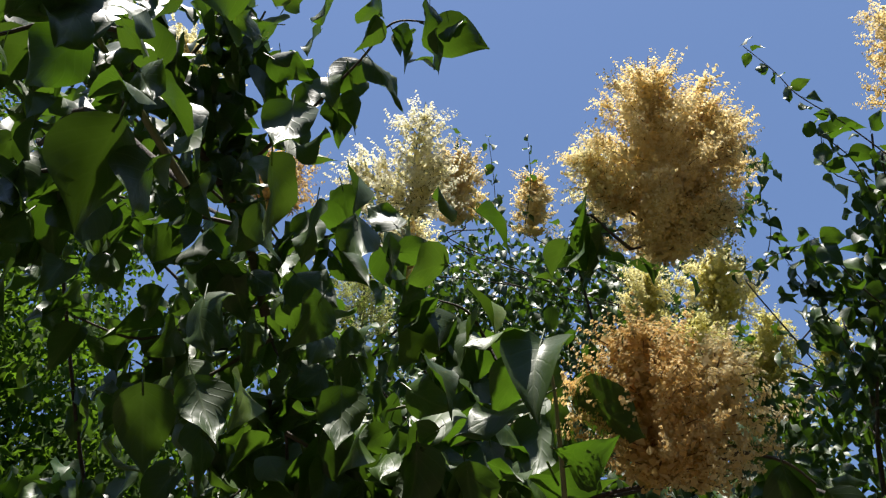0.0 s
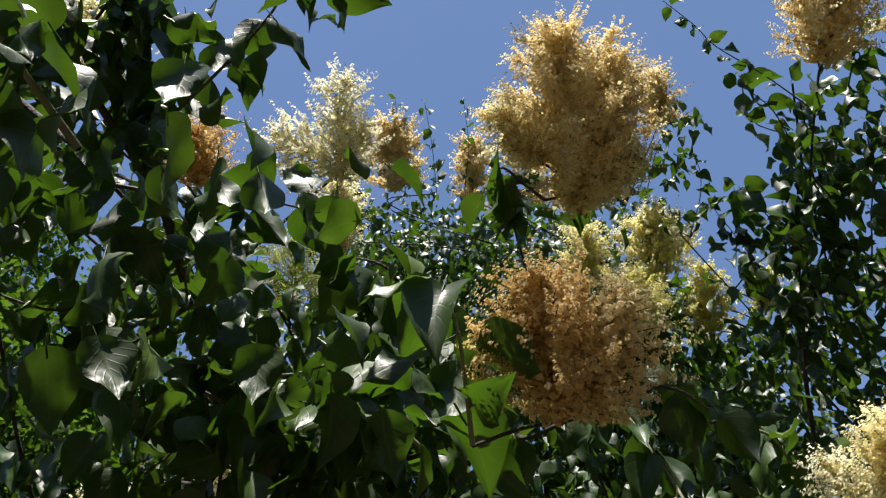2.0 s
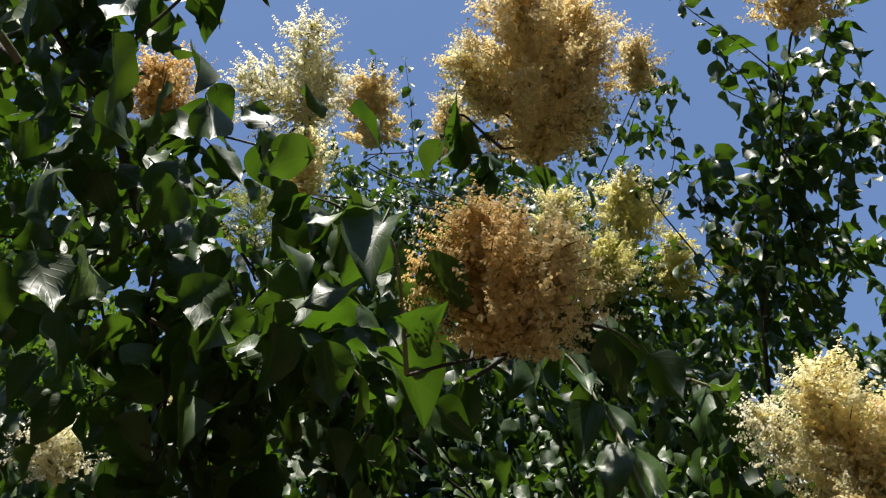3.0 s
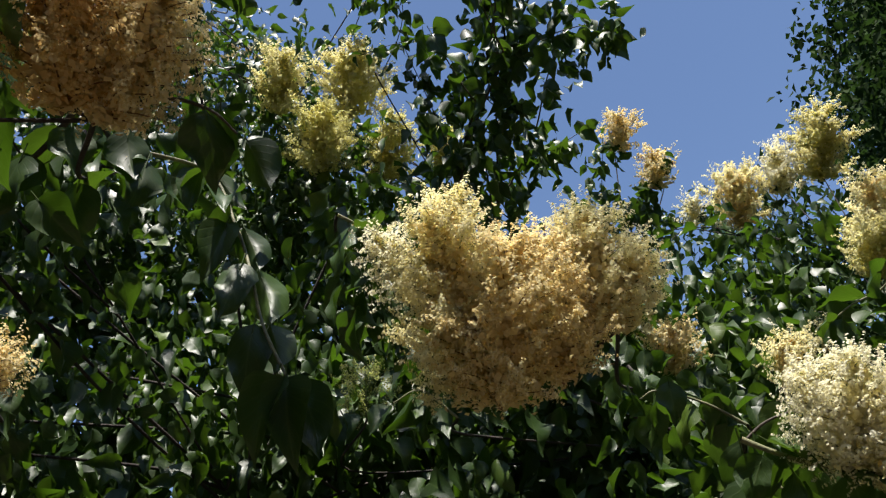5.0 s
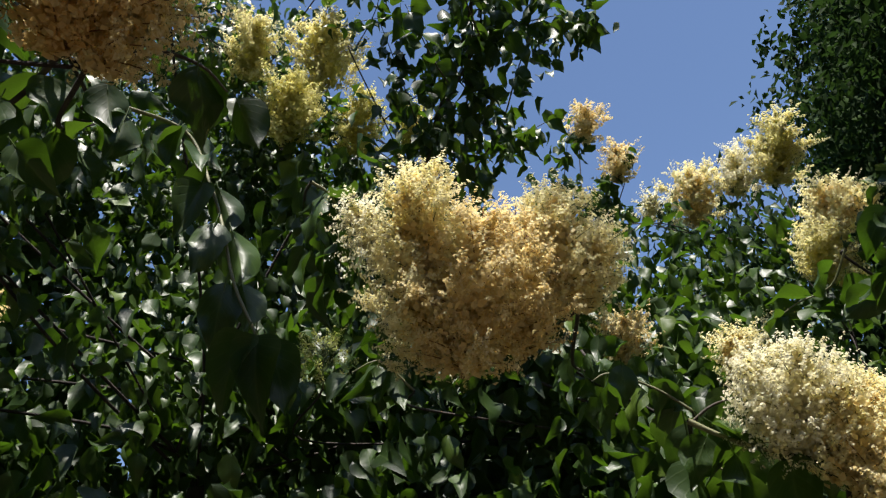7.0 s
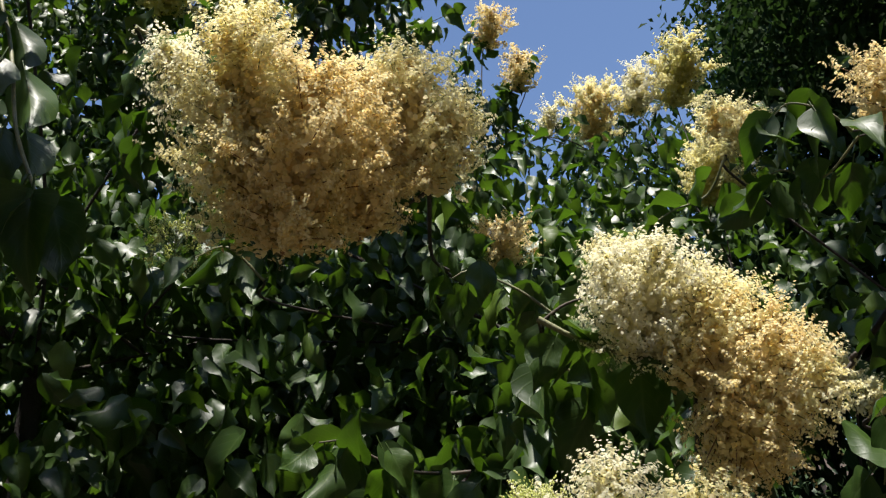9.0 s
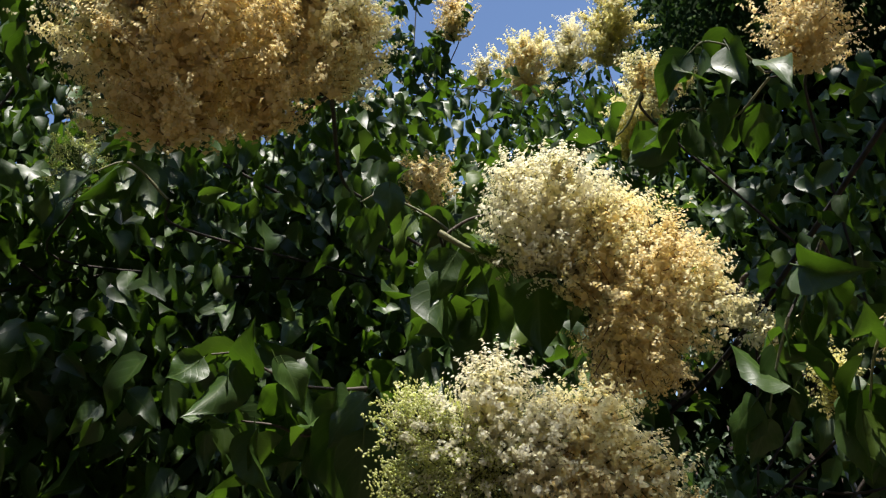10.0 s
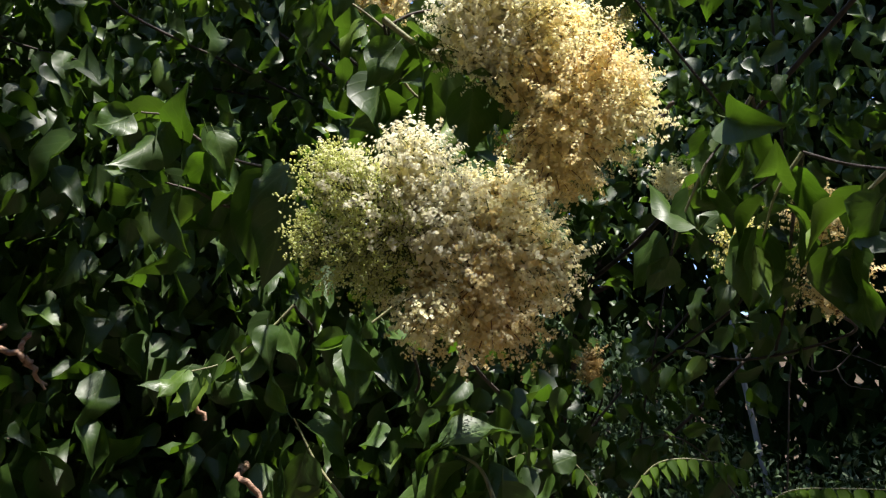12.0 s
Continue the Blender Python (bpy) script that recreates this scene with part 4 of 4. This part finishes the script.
SHOOTS_CROWN_A = [
    ([(-0.082, 2.446, 4.513), (-0.081, 2.271, 4.656), (-0.087, 2.120, 4.766)], 0.060, 0.0030, 5),
    ([(0.058, 2.518, 4.583), (0.057, 2.359, 4.715), (0.042, 2.198, 4.834)], 0.050, 0.0030, 5),
    ([(0.186, 2.521, 4.575), (0.223, 2.363, 4.704), (0.220, 2.215, 4.814)], 0.050, 0.0030, 5),
    ([(0.450, 2.508, 4.422), (0.497, 2.374, 4.531), (0.528, 2.257, 4.620)], 0.060, 0.0030, 5),
    ([(-0.192, 2.413, 4.267), (-0.281, 2.335, 4.331), (-0.369, 2.254, 4.390)], 0.060, 0.0030, 5),
    ([(2.703, 3.311, 3.729), (2.786, 3.154, 3.857), (2.893, 3.011, 3.920), (2.955, 2.930, 3.946)], 0.060, 0.0040, 5),
    ([(3.268, 3.103, 3.729), (3.310, 2.920, 3.911), (3.330, 2.784, 4.043)], 0.070, 0.0050, 4),
]
SHOOTS_CROWN_B = [
    ([(2.424, 3.037, 3.810), (2.496, 2.870, 3.949), (2.564, 2.715, 4.057)], 0.070, 0.0040, 7),
]

SHOOTS_TALL_D = [
    ([(2.427, 3.401, 3.687), (2.432, 3.227, 3.936), (2.421, 3.063, 4.153), (2.400, 2.902, 4.347)], 0.080, 0.0050, 6),
    ([(2.480, 3.116, 3.529), (2.485, 2.985, 3.716), (2.470, 2.818, 3.943)], 0.080, 0.0050, 5),
]
HEADS = [((np.array(b) + np.array(t)) / 2 - STAND, w * 0.55) for b, t, w, kind, n in PANICLES_C + PANICLES_D + PANICLES_E + PANICLES_H + PANICLES_I + PANICLES_J[1:] + PANICLES_K + PANICLES_L]
LEFT_SHOOTS = [(p, z * 0.9, t, n) for p, z, t, n in SHOOTS_LEFT_A + SHOOTS_LEFT_B + SHOOTS_LEFT_C + SHOOTS_LEFT_D]
FOOT_A, FOOT_B, FOOT_C = (0.55, 2.9, 0.0), (1.75, 3.3, 0.0), (3.1, 2.6, 0.0)
tree_a = lilac("lilac_tree", FOOT_A, "flowering tree lilac with cream and tan panicles and glossy dark leaves",
               PANICLES_A + PANICLES_B + PANICLES_F + PANICLES_G + PANICLES_H, LEFT_SHOOTS + SHOOTS_FRONT_A + SHOOTS_FRONT_B + SHOOTS_CROWN_A,
               [(-0.1, 2.4, 1.6), (0.5, 2.5, 2.3), (0.3, 2.6, 1.1), (0.6, 2.2, 1.4)])
leaf_mass("leaves", np.concatenate([thicket_leaves(19000, -80, 21, FOOT_A), thicket_leaves(5500, -13, 14, FOOT_A, 35.0, 0.070), inner_leaves(6500, -40, 21, FOOT_A)]), PLAIN_LEAVES, LILAC_LEAF, tree_a, "dense glossy dark green heart-shaped leaves")
leaf_mass("near_leaves", np.concatenate([line_leaves([(p, z * 0.88, t, n) for p, z, t, n in LEFT_SHOOTS if z < 0.095], FOOT_A, 0.075, 105), line_leaves(SHOOTS_FRONT_A[1:] + SHOOTS_FRONT_B[:1], FOOT_A, 0.07, 60)]), FINE_LEAVES, LILAC_LEAF, tree_a, "large glossy dark green leaves on near twigs")
drooping_shoot(tree_a)
tree_b = lilac("lilac_tree", FOOT_B, "tall lilac with upright leafy stems and large cream panicles",
               PANICLES_C + PANICLES_D + PANICLES_E + PANICLES_I + PANICLES_J, SHOOTS_TALL_A + SHOOTS_TALL_B + SHOOTS_TALL_C + SHOOTS_TALL_D + SHOOTS_RIGHT_A + SHOOTS_RIGHT_B[:4],
               [(1.5, 2.9, 1.7), (1.4, 2.6, 1.2), (1.9, 2.7, 1.6)])
leaf_mass("leaves", np.concatenate([thicket_leaves(9200, 21, 48, FOOT_B), inner_leaves(5000, 21, 48, FOOT_B), inner_leaves(2200, 8, 30, FOOT_B), line_leaves([(p, 0.075, t, n) for p, z, t, n in SHOOTS_TALL_A[:2] + SHOOTS_TALL_B[3:] + SHOOTS_TALL_C if z > 0.07], FOOT_B, 0.12, 120), line_leaves(SHOOTS_TALL_D, FOOT_B, 0.10, 190)]), PLAIN_LEAVES, LILAC_LEAF, tree_b, "dense glossy dark green heart-shaped leaves")
large_leaves(tree_b, (((0.846, 1.044, 1.725), (0.799, 1.060, 1.689)), ((0.838, 1.041, 1.679), (0.829, 1.047, 1.591)), ((0.840, 1.077, 1.711), (0.819, 1.091, 1.619)),
                      ((0.793, 1.290, 1.824), (0.747, 1.293, 1.786)), ((0.814, 1.176, 1.797), (0.834, 1.158, 1.751)), ((1.001, 1.067, 1.935), (1.006, 1.075, 1.839)),
                      ((1.045, 0.998, 1.886), (1.026, 1.025, 1.786)), ((1.053, 1.079, 1.909), (1.017, 1.099, 1.855)), ((0.993, 1.168, 2.080), (0.988, 1.168, 2.018)),
                      ((1.097, 0.992, 1.858), (1.089, 0.990, 1.803))))
tree_c = lilac("lilac_tree", FOOT_C, "lilac tree with pale yellow panicles and drooping leaves",
               PANICLES_K + PANICLES_L + PANICLES_M, SHOOTS_RIGHT_B[4:] + SHOOTS_RIGHT_C + SHOOTS_RIGHT_D + SHOOTS_CROWN_B,
               [(2.4, 2.1, 1.3), (2.9, 2.3, 2.0), (2.2, 1.8, 1.1)])
# bough and leaves added out of view, to shade the right-hand heads
leaf_mass("overhead_leaves", clump_leaves(np.array((1.62, 0.16, 2.75)) - FOOT_C, (0.32, 0.22, 0.14), 360, 0.085), PLAIN_LEAVES, LILAC_LEAF, tree_c, "dark green leaves added out of view to shade the heads below")
limb(tree_c, np.array((2.9, 2.3, 2.0)) - FOOT_C, np.array((1.62, 0.20, 2.72)) - FOOT_C, 0.010, 0.004)
leaf_mass("leaves", thicket_leaves(2000, 48, 95, FOOT_C), PLAIN_LEAVES, LILAC_LEAF, tree_c, "glossy dark green heart-shaped leaves in shade")


# ---- trees and shrubs behind ----
def spot_at(az, el, d):
    e, a = radians(el), radians(az)
    return STAND + d * np.array((math.sin(a) * math.cos(e), math.cos(a) * math.cos(e), math.sin(e)))


def back_tree(name, foot, height, crowns, count, size, mat, label, leaf_label, group="", templates=SMALL_LEAVES, dense=False, lumps=0, bough=0.05):
    tree = thing(name, foot, label, "tree", group)
    off = np.array(foot)
    trunk(tree, [(0, 0, -0.1), (0.1, 0.05, height * 0.3), (-0.1, 0.1, height * 0.62), (0.05, 0, height * 0.9)], 0.02 * height + 0.03, 0.03)
    mats = []
    weights = np.array([c[1][0] * c[1][2] for c in crowns])
    for (centre, radii), share in zip(crowns, weights / weights.sum()):
        c = np.array(centre) - off
        limb(tree, (0, 0, min(height * 0.5, c[2] * 0.6)), c, bough, bough * 0.3, "bough")
        mats.append(clump_leaves(c, radii, int(count * share), size, lumps=lumps))
        if dense:
            mats.append(clump_leaves(c, np.array(radii) * 0.8, int(count * share * 0.15), size * 1.7))
    leaf_mass("crown", np.concatenate(mats), templates, mat, tree, leaf_label)
    return tree


back_tree("ash_tree", (-5.2, 5.2, 0), 7.0,
          [(spot_at(-46, 38, 9.2), (1.6, 1.6, 1.5)), (spot_at(-38, 30, 7.2), (1.5, 1.4, 1.1)), (spot_at(-31, 27, 7.0), (1.1, 1.1, 0.8)), (spot_at(-52, 30, 8.4), (1.7, 1.7, 1.6)),
           (spot_at(-44, 20, 6.6), (1.6, 1.4, 1.0)), (spot_at(-30, 17, 6.6), (1.4, 1.4, 0.9)), (spot_at(-58, 42, 9.4), (1.6, 1.6, 1.6)), (spot_at(-27, 32, 7.8), (1.0, 1.0, 0.8))],
          72000, 0.085, BRIGHT_LEAF, "sunlit bright green broadleaf tree beyond the lilacs", "small bright yellow-green leaves", dense=True, lumps=30, templates=TINY_LEAVES)
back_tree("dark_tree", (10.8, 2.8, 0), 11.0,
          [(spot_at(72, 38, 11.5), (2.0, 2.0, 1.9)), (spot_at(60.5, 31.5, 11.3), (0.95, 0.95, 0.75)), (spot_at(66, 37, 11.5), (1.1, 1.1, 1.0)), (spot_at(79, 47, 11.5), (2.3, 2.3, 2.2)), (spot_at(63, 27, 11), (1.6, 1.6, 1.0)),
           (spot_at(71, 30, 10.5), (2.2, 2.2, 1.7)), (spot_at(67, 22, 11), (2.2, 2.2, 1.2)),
           # five nearer crowns, added mostly out of view to shade the undergrowth
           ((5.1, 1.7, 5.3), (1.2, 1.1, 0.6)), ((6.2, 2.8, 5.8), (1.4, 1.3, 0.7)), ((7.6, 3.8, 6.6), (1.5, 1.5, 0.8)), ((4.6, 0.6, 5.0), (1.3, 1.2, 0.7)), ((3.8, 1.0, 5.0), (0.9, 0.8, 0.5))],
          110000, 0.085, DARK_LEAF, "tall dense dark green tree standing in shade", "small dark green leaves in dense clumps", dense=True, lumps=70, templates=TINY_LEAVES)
# unseen tree, its crowns set along the sun's direction to dapple the thicket
shade_tree = back_tree("shade_tree", (4.2, -1.2, 0), 8.5,
                      [((0.12, 0.60, 7.5), (0.52, 0.27, 0.4)), ((-0.8, 0.9, 7.6), (0.6, 0.35, 0.4)), ((0.98, 0.95, 7.6), (0.22, 0.20, 0.3)), ((-1.7, 0.8, 7.7), (0.6, 0.4, 0.4)),
                       ((1.9, 0.05, 7.5), (0.38, 0.26, 0.4)), ((2.3, 0.2, 7.6), (0.6, 0.40, 0.45)), ((1.85, -0.62, 7.5), (0.20, 0.15, 0.4)), ((2.0, -0.25, 7.7), (0.45, 0.26, 0.4)), ((1.22, -0.90, 7.5), (0.14, 0.10, 0.4)), ((1.56, -0.86, 7.5), (0.12, 0.10, 0.4))],
                      2500, 0.12, BRIGHT_LEAF, "unseen tree added overhead to shade the thicket", "added leaves out of view that cast shade", templates=PLAIN_LEAVES, bough=0.014)
for spot, r, count in (((0.60, -0.775, 7.4), 0.055, 170), ((0.46, -0.46, 7.4), 0.05, 110), ((-0.12, -0.69, 7.5), 0.10, 240)):
    # small leaf clusters added out of view to shade single flower heads
    c = np.array(spot) - shade_tree.location
    limb(shade_tree, np.array((1.6, -0.62, 7.5)) - shade_tree.location, c, 0.004, 0.002, "bough")
    leaf_mass("twig_leaves", clump_leaves(c, (r, r, 0.07), count, 0.034), PLAIN_LEAVES, BRIGHT_LEAF, shade_tree)
# several of its low crowns are added to shade the belt behind
back_tree("low_tree", (6.5, 6.3, 0), 6.0,
          [(spot_at(46, 26, 8.5), (0.8, 0.8, 0.6)), (spot_at(49, 26, 8.3), (1.2, 1.2, 0.8)), (spot_at(52, 20, 8.2), (1.5, 1.5, 1.0)), (spot_at(44, 18, 8.0), (1.3, 1.3, 1.0)), (spot_at(57, 19, 9.0), (1.5, 1.5, 0.9)), (spot_at(63, 17, 9.5), (1.6, 1.6, 0.9)), (spot_at(70, 17, 9.0), (1.7, 1.7, 1.0)), (spot_at(51, 13, 9.5), (1.5, 1.5, 0.9))],
          11000, 0.14, DARK_LEAF, "small dark tree behind the lilac thicket", "small dark leaves")


def woods():
    """A far belt of shaded trees that closes the view all round."""
    belt = thing("woodland_belt", (0, 0, 0), "dark belt of shaded trees closing the clearing", "woods", kind="stuff")
    mats = []
    for _ in range(1500):
        az = RNG.uniform(-180, 180)
        d = RNG.uniform(12.5, 17)
        z = (d - 12) * 0.35 + RNG.uniform(0, 1) ** 0.9 * (4.6 + 1.3 * noise.noise(Vector((az * 0.08, 0, 5))))
        a = radians(az)
        spot = np.array((math.sin(a) * d, math.cos(a) * d, z))
        for _ in range(6):
            mats.append(hanging_leaf(spot + RNG.normal(0, 0.35, 3), unit(np.array((-math.sin(a), -math.cos(a), 0.5)) + RNG.normal(0, 0.5, 3)), RNG.uniform(0.45, 0.95)))
    for _ in range(1500):
        # taller unseen part, added on the side away from the lilacs to block skylight
        a, d = radians(RNG.uniform(95, 275)), RNG.uniform(9.0, 12.5)
        spot = np.array((math.sin(a) * d, math.cos(a) * d, RNG.uniform(0.5, 9.5 + 2.0 * noise.noise(Vector((a * 4, 0, 3))))))
        for _ in range(6):
            mats.append(hanging_leaf(spot + RNG.normal(0, 0.45, 3), unit(np.array((-math.sin(a), -math.cos(a), 0.5)) + RNG.normal(0, 0.5, 3)), RNG.uniform(0.6, 1.1)))
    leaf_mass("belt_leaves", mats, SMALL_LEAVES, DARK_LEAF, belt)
    for k in range(46):
        a = radians(k * 7.83 + RNG.uniform(-2, 2))
        d = RNG.uniform(14, 17)
        p = np.array((math.sin(a) * d, math.cos(a) * d, 0))
        v, f = tube_arrays(bezier_through([p + (0, 0, -0.1), p + (0.1, 0, 2.0), p + (RNG.uniform(-0.4, 0.4), 0, 4.5)], 4), 0.14, 0.06, 7)
        mesh_object("trunk", v, f, BARK, belt)


woods()


def hedge():
    """A dark leaf wall added to fill the deep shade at the back of the corner."""
    ob = thing("hedge", (0, 0, 0), "added wall of dark leaves filling the deep shade behind the pole", "hedge", kind="stuff")
    mats = []
    for _ in range(3200):
        a, d = radians(RNG.uniform(36, 100)), RNG.uniform(9.0, 11.0)
        spot = np.array((math.sin(a) * d, math.cos(a) * d, RNG.uniform(0.1, 5.6)))
        for _ in range(5):
            mats.append(hanging_leaf(spot + RNG.normal(0, 0.22, 3), unit(np.array((-math.sin(a), -math.cos(a), 0.3)) + RNG.normal(0, 0.6, 3)), RNG.uniform(0.18, 0.36)))
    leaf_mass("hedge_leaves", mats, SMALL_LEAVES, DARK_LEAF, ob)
    for k in range(14):
        a = radians(38 + k * 4.4)
        p = np.array((math.sin(a) * 10, math.cos(a) * 10, -0.1))
        v, f = tube_arrays(bezier_through([p, p + (0.1, 0.1, 1.6), p + (RNG.uniform(-0.3, 0.3), 0, 3.6)], 4), 0.07, 0.02, 6)
        mesh_object("stem", v, f, BARK, ob)


hedge()


def shrub(place, radii, count, size, mat, label):
    ob = thing("shrub", place, label, "shrub", "undergrowth shrubs")
    for k in range(7):
        a = k * 0.9
        tip = np.array((math.cos(a) * radii[0] * 0.7, math.sin(a) * radii[1] * 0.7, radii[2] * RNG.uniform(1.0, 1.7)))
        v, f = tube_arrays(bezier_through([(0, 0, -0.05), tip * 0.5 + (0, 0, 0.15), tip], 4), 0.012, 0.004, 5)
        mesh_object("stem", v, f, TWIG, ob)
    leaf_mass("leaves", clump_leaves((0, 0, radii[2]), radii, count, size), SMALL_LEAVES, mat, ob)
    return ob


for az, d, r, hgt, n, mat, text in ((49, 5.6, 0.9, 1.15, 5200, SHRUB_LEAF, "small-leaved dull green shrub in dappled shade"), (53, 6.6, 1.0, 0.95, 4200, SHRUB_LEAF, "low small-leaved shrub in dappled shade"),
                                    (63, 6.2, 0.9, 0.62, 3400, SHRUB_LEAF, "low spreading shrub under the trees"), (70, 6.0, 1.1, 0.72, 3600, SHRUB_LEAF, "low spreading shrub under the trees"),
                                    (44, 5.0, 0.8, 0.8, 2600, DARK_LEAF, "dark shrub behind the lilac thicket"), (58, 8.5, 1.3, 0.8, 3600, DARK_LEAF, "dark shrub behind the pole")):
    p = spot_at(az, 0, d)
    shrub((p[0], p[1], 0), (r, r, hgt), n, 0.06, mat, text)


def pole():
    """A thin weathered tube that leans a little, standing in the undergrowth."""
    top = spot_at(60.0, 5.6, 7.5)
    low = spot_at(62.6, -11.2, 7.6)
    low[2] = -0.2
    v, f = tube_arrays(bezier_through([low, (low + top) / 2, top], 6), 0.026, 0.021, 12)
    ob = thing("metal_pole", (0, 0, 0), "thin weathered grey metal pole standing in undergrowth", "pole")
    mesh_object("tube", v, f, STEEL, ob)
    v, f = tube_arrays([top, top + (0, 0, 0.02), top + (0, 0, 0.035)], 0.024, 0.010, 12)
    mesh_object("cap", v, f, STEEL, ob, "grey end cap")


pole()


# ---- sapling, broken and dead twigs ----
def frond(sapling, points, size, pairs):
    """A pinnate leaf: a thin midrib with hanging leaflets along it."""
    line = bezier_through(points, 6)
    v, f = tube_arrays(line, 0.0022, 0.001, 5)
    rib = mesh_object("midrib", v, f, PALE_TWIG, sapling)
    for k in range(pairs):
        at = (0.12 + 0.86 * k / pairs) * (len(line) - 1)
        i = min(int(at), len(line) - 2)
        place = line[i] + (line[i + 1] - line[i]) * (at - i)
        way = unit(line[i + 1] - line[i])
        side = unit(np.cross(way, (0, 0, 1)))
        for sign in (1, -1):
            down = unit(side * sign * 0.7 + way * 0.35 + np.array([0, 0, -0.75]) + RNG.normal(0, 0.1, 3))
            m = leaf_frame(down, unit(side * sign * 0.6 + np.array([0, 0, 0.8]) + RNG.normal(0, 0.15, 3)), place, size * RNG.uniform(0.85, 1.1))
            leaflet = new("leaflet", LEAFLET)
            leaflet.parent = rib
            leaflet.matrix_basis = Matrix([list(map(float, row)) for row in m])
    return rib


ob = mesh_object("leaflet_pattern", *leaf_template(EVEN[::2], 2, 0.3, 0.3, 0.06, 0.42, 0.0, 0.0, 0.06)[:2], BRIGHT_LEAF, uvs=leaf_template(EVEN[::2], 2, 0.3, 0.3, 0.06, 0.42, 0.0, 0.0, 0.06)[2])
LEAFLET = ob.data
bpy.data.objects.remove(ob)
sapling = thing("sapling", (1.80, 1.36, 0.0), "young sapling with sunlit yellow-green pinnate leaves", "sapling")
off = np.array(sapling.location)
v, f = tube_arrays(bezier_through([(0, 0, -0.05), (0.02, -0.02, 0.6), (0.0, -0.03, 1.28)], 6), 0.009, 0.004, 7)
mesh_object("stem", v, f, PALE_TWIG, sapling)
frond(sapling, np.array([(1.804, 1.330, 1.282), (1.844, 1.285, 1.360), (1.876, 1.238, 1.380), (1.917, 1.174, 1.373), (1.948, 1.120, 1.355)]) - off, 0.048, 11)
frond(sapling, np.array([(1.800, 1.330, 1.20), (1.855, 1.074, 1.294), (1.891, 1.013, 1.327), (1.924, 0.946, 1.332), (1.965, 0.847, 1.331)]) - off, 0.055, 12)
frond(sapling, np.array([(1.80, 1.335, 1.24), (1.74, 1.38, 1.36), (1.68, 1.42, 1.40), (1.62, 1.47, 1.38)]) - off, 0.046, 8)


def bare_twig(name, lines, r, mat, label, category):
    """A leafless crooked twig; the first line is the main one."""
    ob = thing(name, lines[0][0], label, category)
    foot = np.array(lines[0][0])
    for k, pts in enumerate(lines):
        line = bezier_through(np.array(pts) - foot, 5)
        line[1:-1] += RNG.normal(0, r * 0.5, (len(line) - 2, 3))
        v, f = tube_arrays(line, r * (1 if k == 0 else 0.8), r * (0.7 if k == 0 else 0.4), 7)
        mesh_object("stem" if k == 0 else "side_twig", v, f, mat, ob)
    return ob


bare_twig("broken_branch", [[(0.90, 2.35, 1.70), (0.736, 1.90, 1.60), (0.762, 1.785, 1.564), (0.784, 1.780, 1.553)], [(0.778, 1.781, 1.553), (0.794, 1.779, 1.532), (0.810, 1.776, 1.506)],
                            [(0.762, 1.785, 1.564), (0.771, 1.780, 1.587), (0.774, 1.778, 1.600)]], 0.007, BROKEN_WOOD, "broken reddish brown branch stub with splintered pale ends", "branch")
bare_twig("broken_branch", [[(1.35, 2.35, 1.55), (1.08, 1.80, 1.50), (1.035, 1.696, 1.495), (1.062, 1.685, 1.455)]], 0.006, BROKEN_WOOD, "short broken reddish brown twig among leaves", "branch")
bare_twig("broken_branch", [[(1.45, 2.20, 1.36), (1.13, 1.66, 1.37), (1.075, 1.566, 1.365), (1.105, 1.547, 1.322)]], 0.007, BROKEN_WOOD, "short broken reddish brown twig among leaves", "branch")
bare_twig("forked_twig", [[(1.30, 1.10, 1.75), (1.163, 0.811, 1.783), (1.184, 0.774, 1.795), (1.192, 0.755, 1.809)], [(1.184, 0.774, 1.795), (1.178, 0.779, 1.804), (1.173, 0.783, 1.813)]], 0.004, TWIG,
          "dark bare forked twig beside a flower head", "twig")
bare_twig("dead_branch", [[(4.6, 2.6, 0.0), (4.3, 2.3, 0.9), (4.127, 2.106, 1.761), (4.170, 2.024, 1.719), (4.209, 1.938, 1.728), (4.242, 1.841, 1.825)], [(4.112, 2.115, 1.865), (4.176, 1.989, 1.833), (4.226, 1.888, 1.789), (4.288, 1.750, 1.720)],
                          [(4.209, 1.938, 1.728), (4.229, 1.905, 1.652), (4.269, 1.814, 1.624)], [(4.170, 2.024, 1.719), (4.157, 2.035, 1.809), (4.121, 2.090, 1.890)]], 0.0045, DEAD_WOOD, "bare dead branch with crooked twigs in shade", "branch")
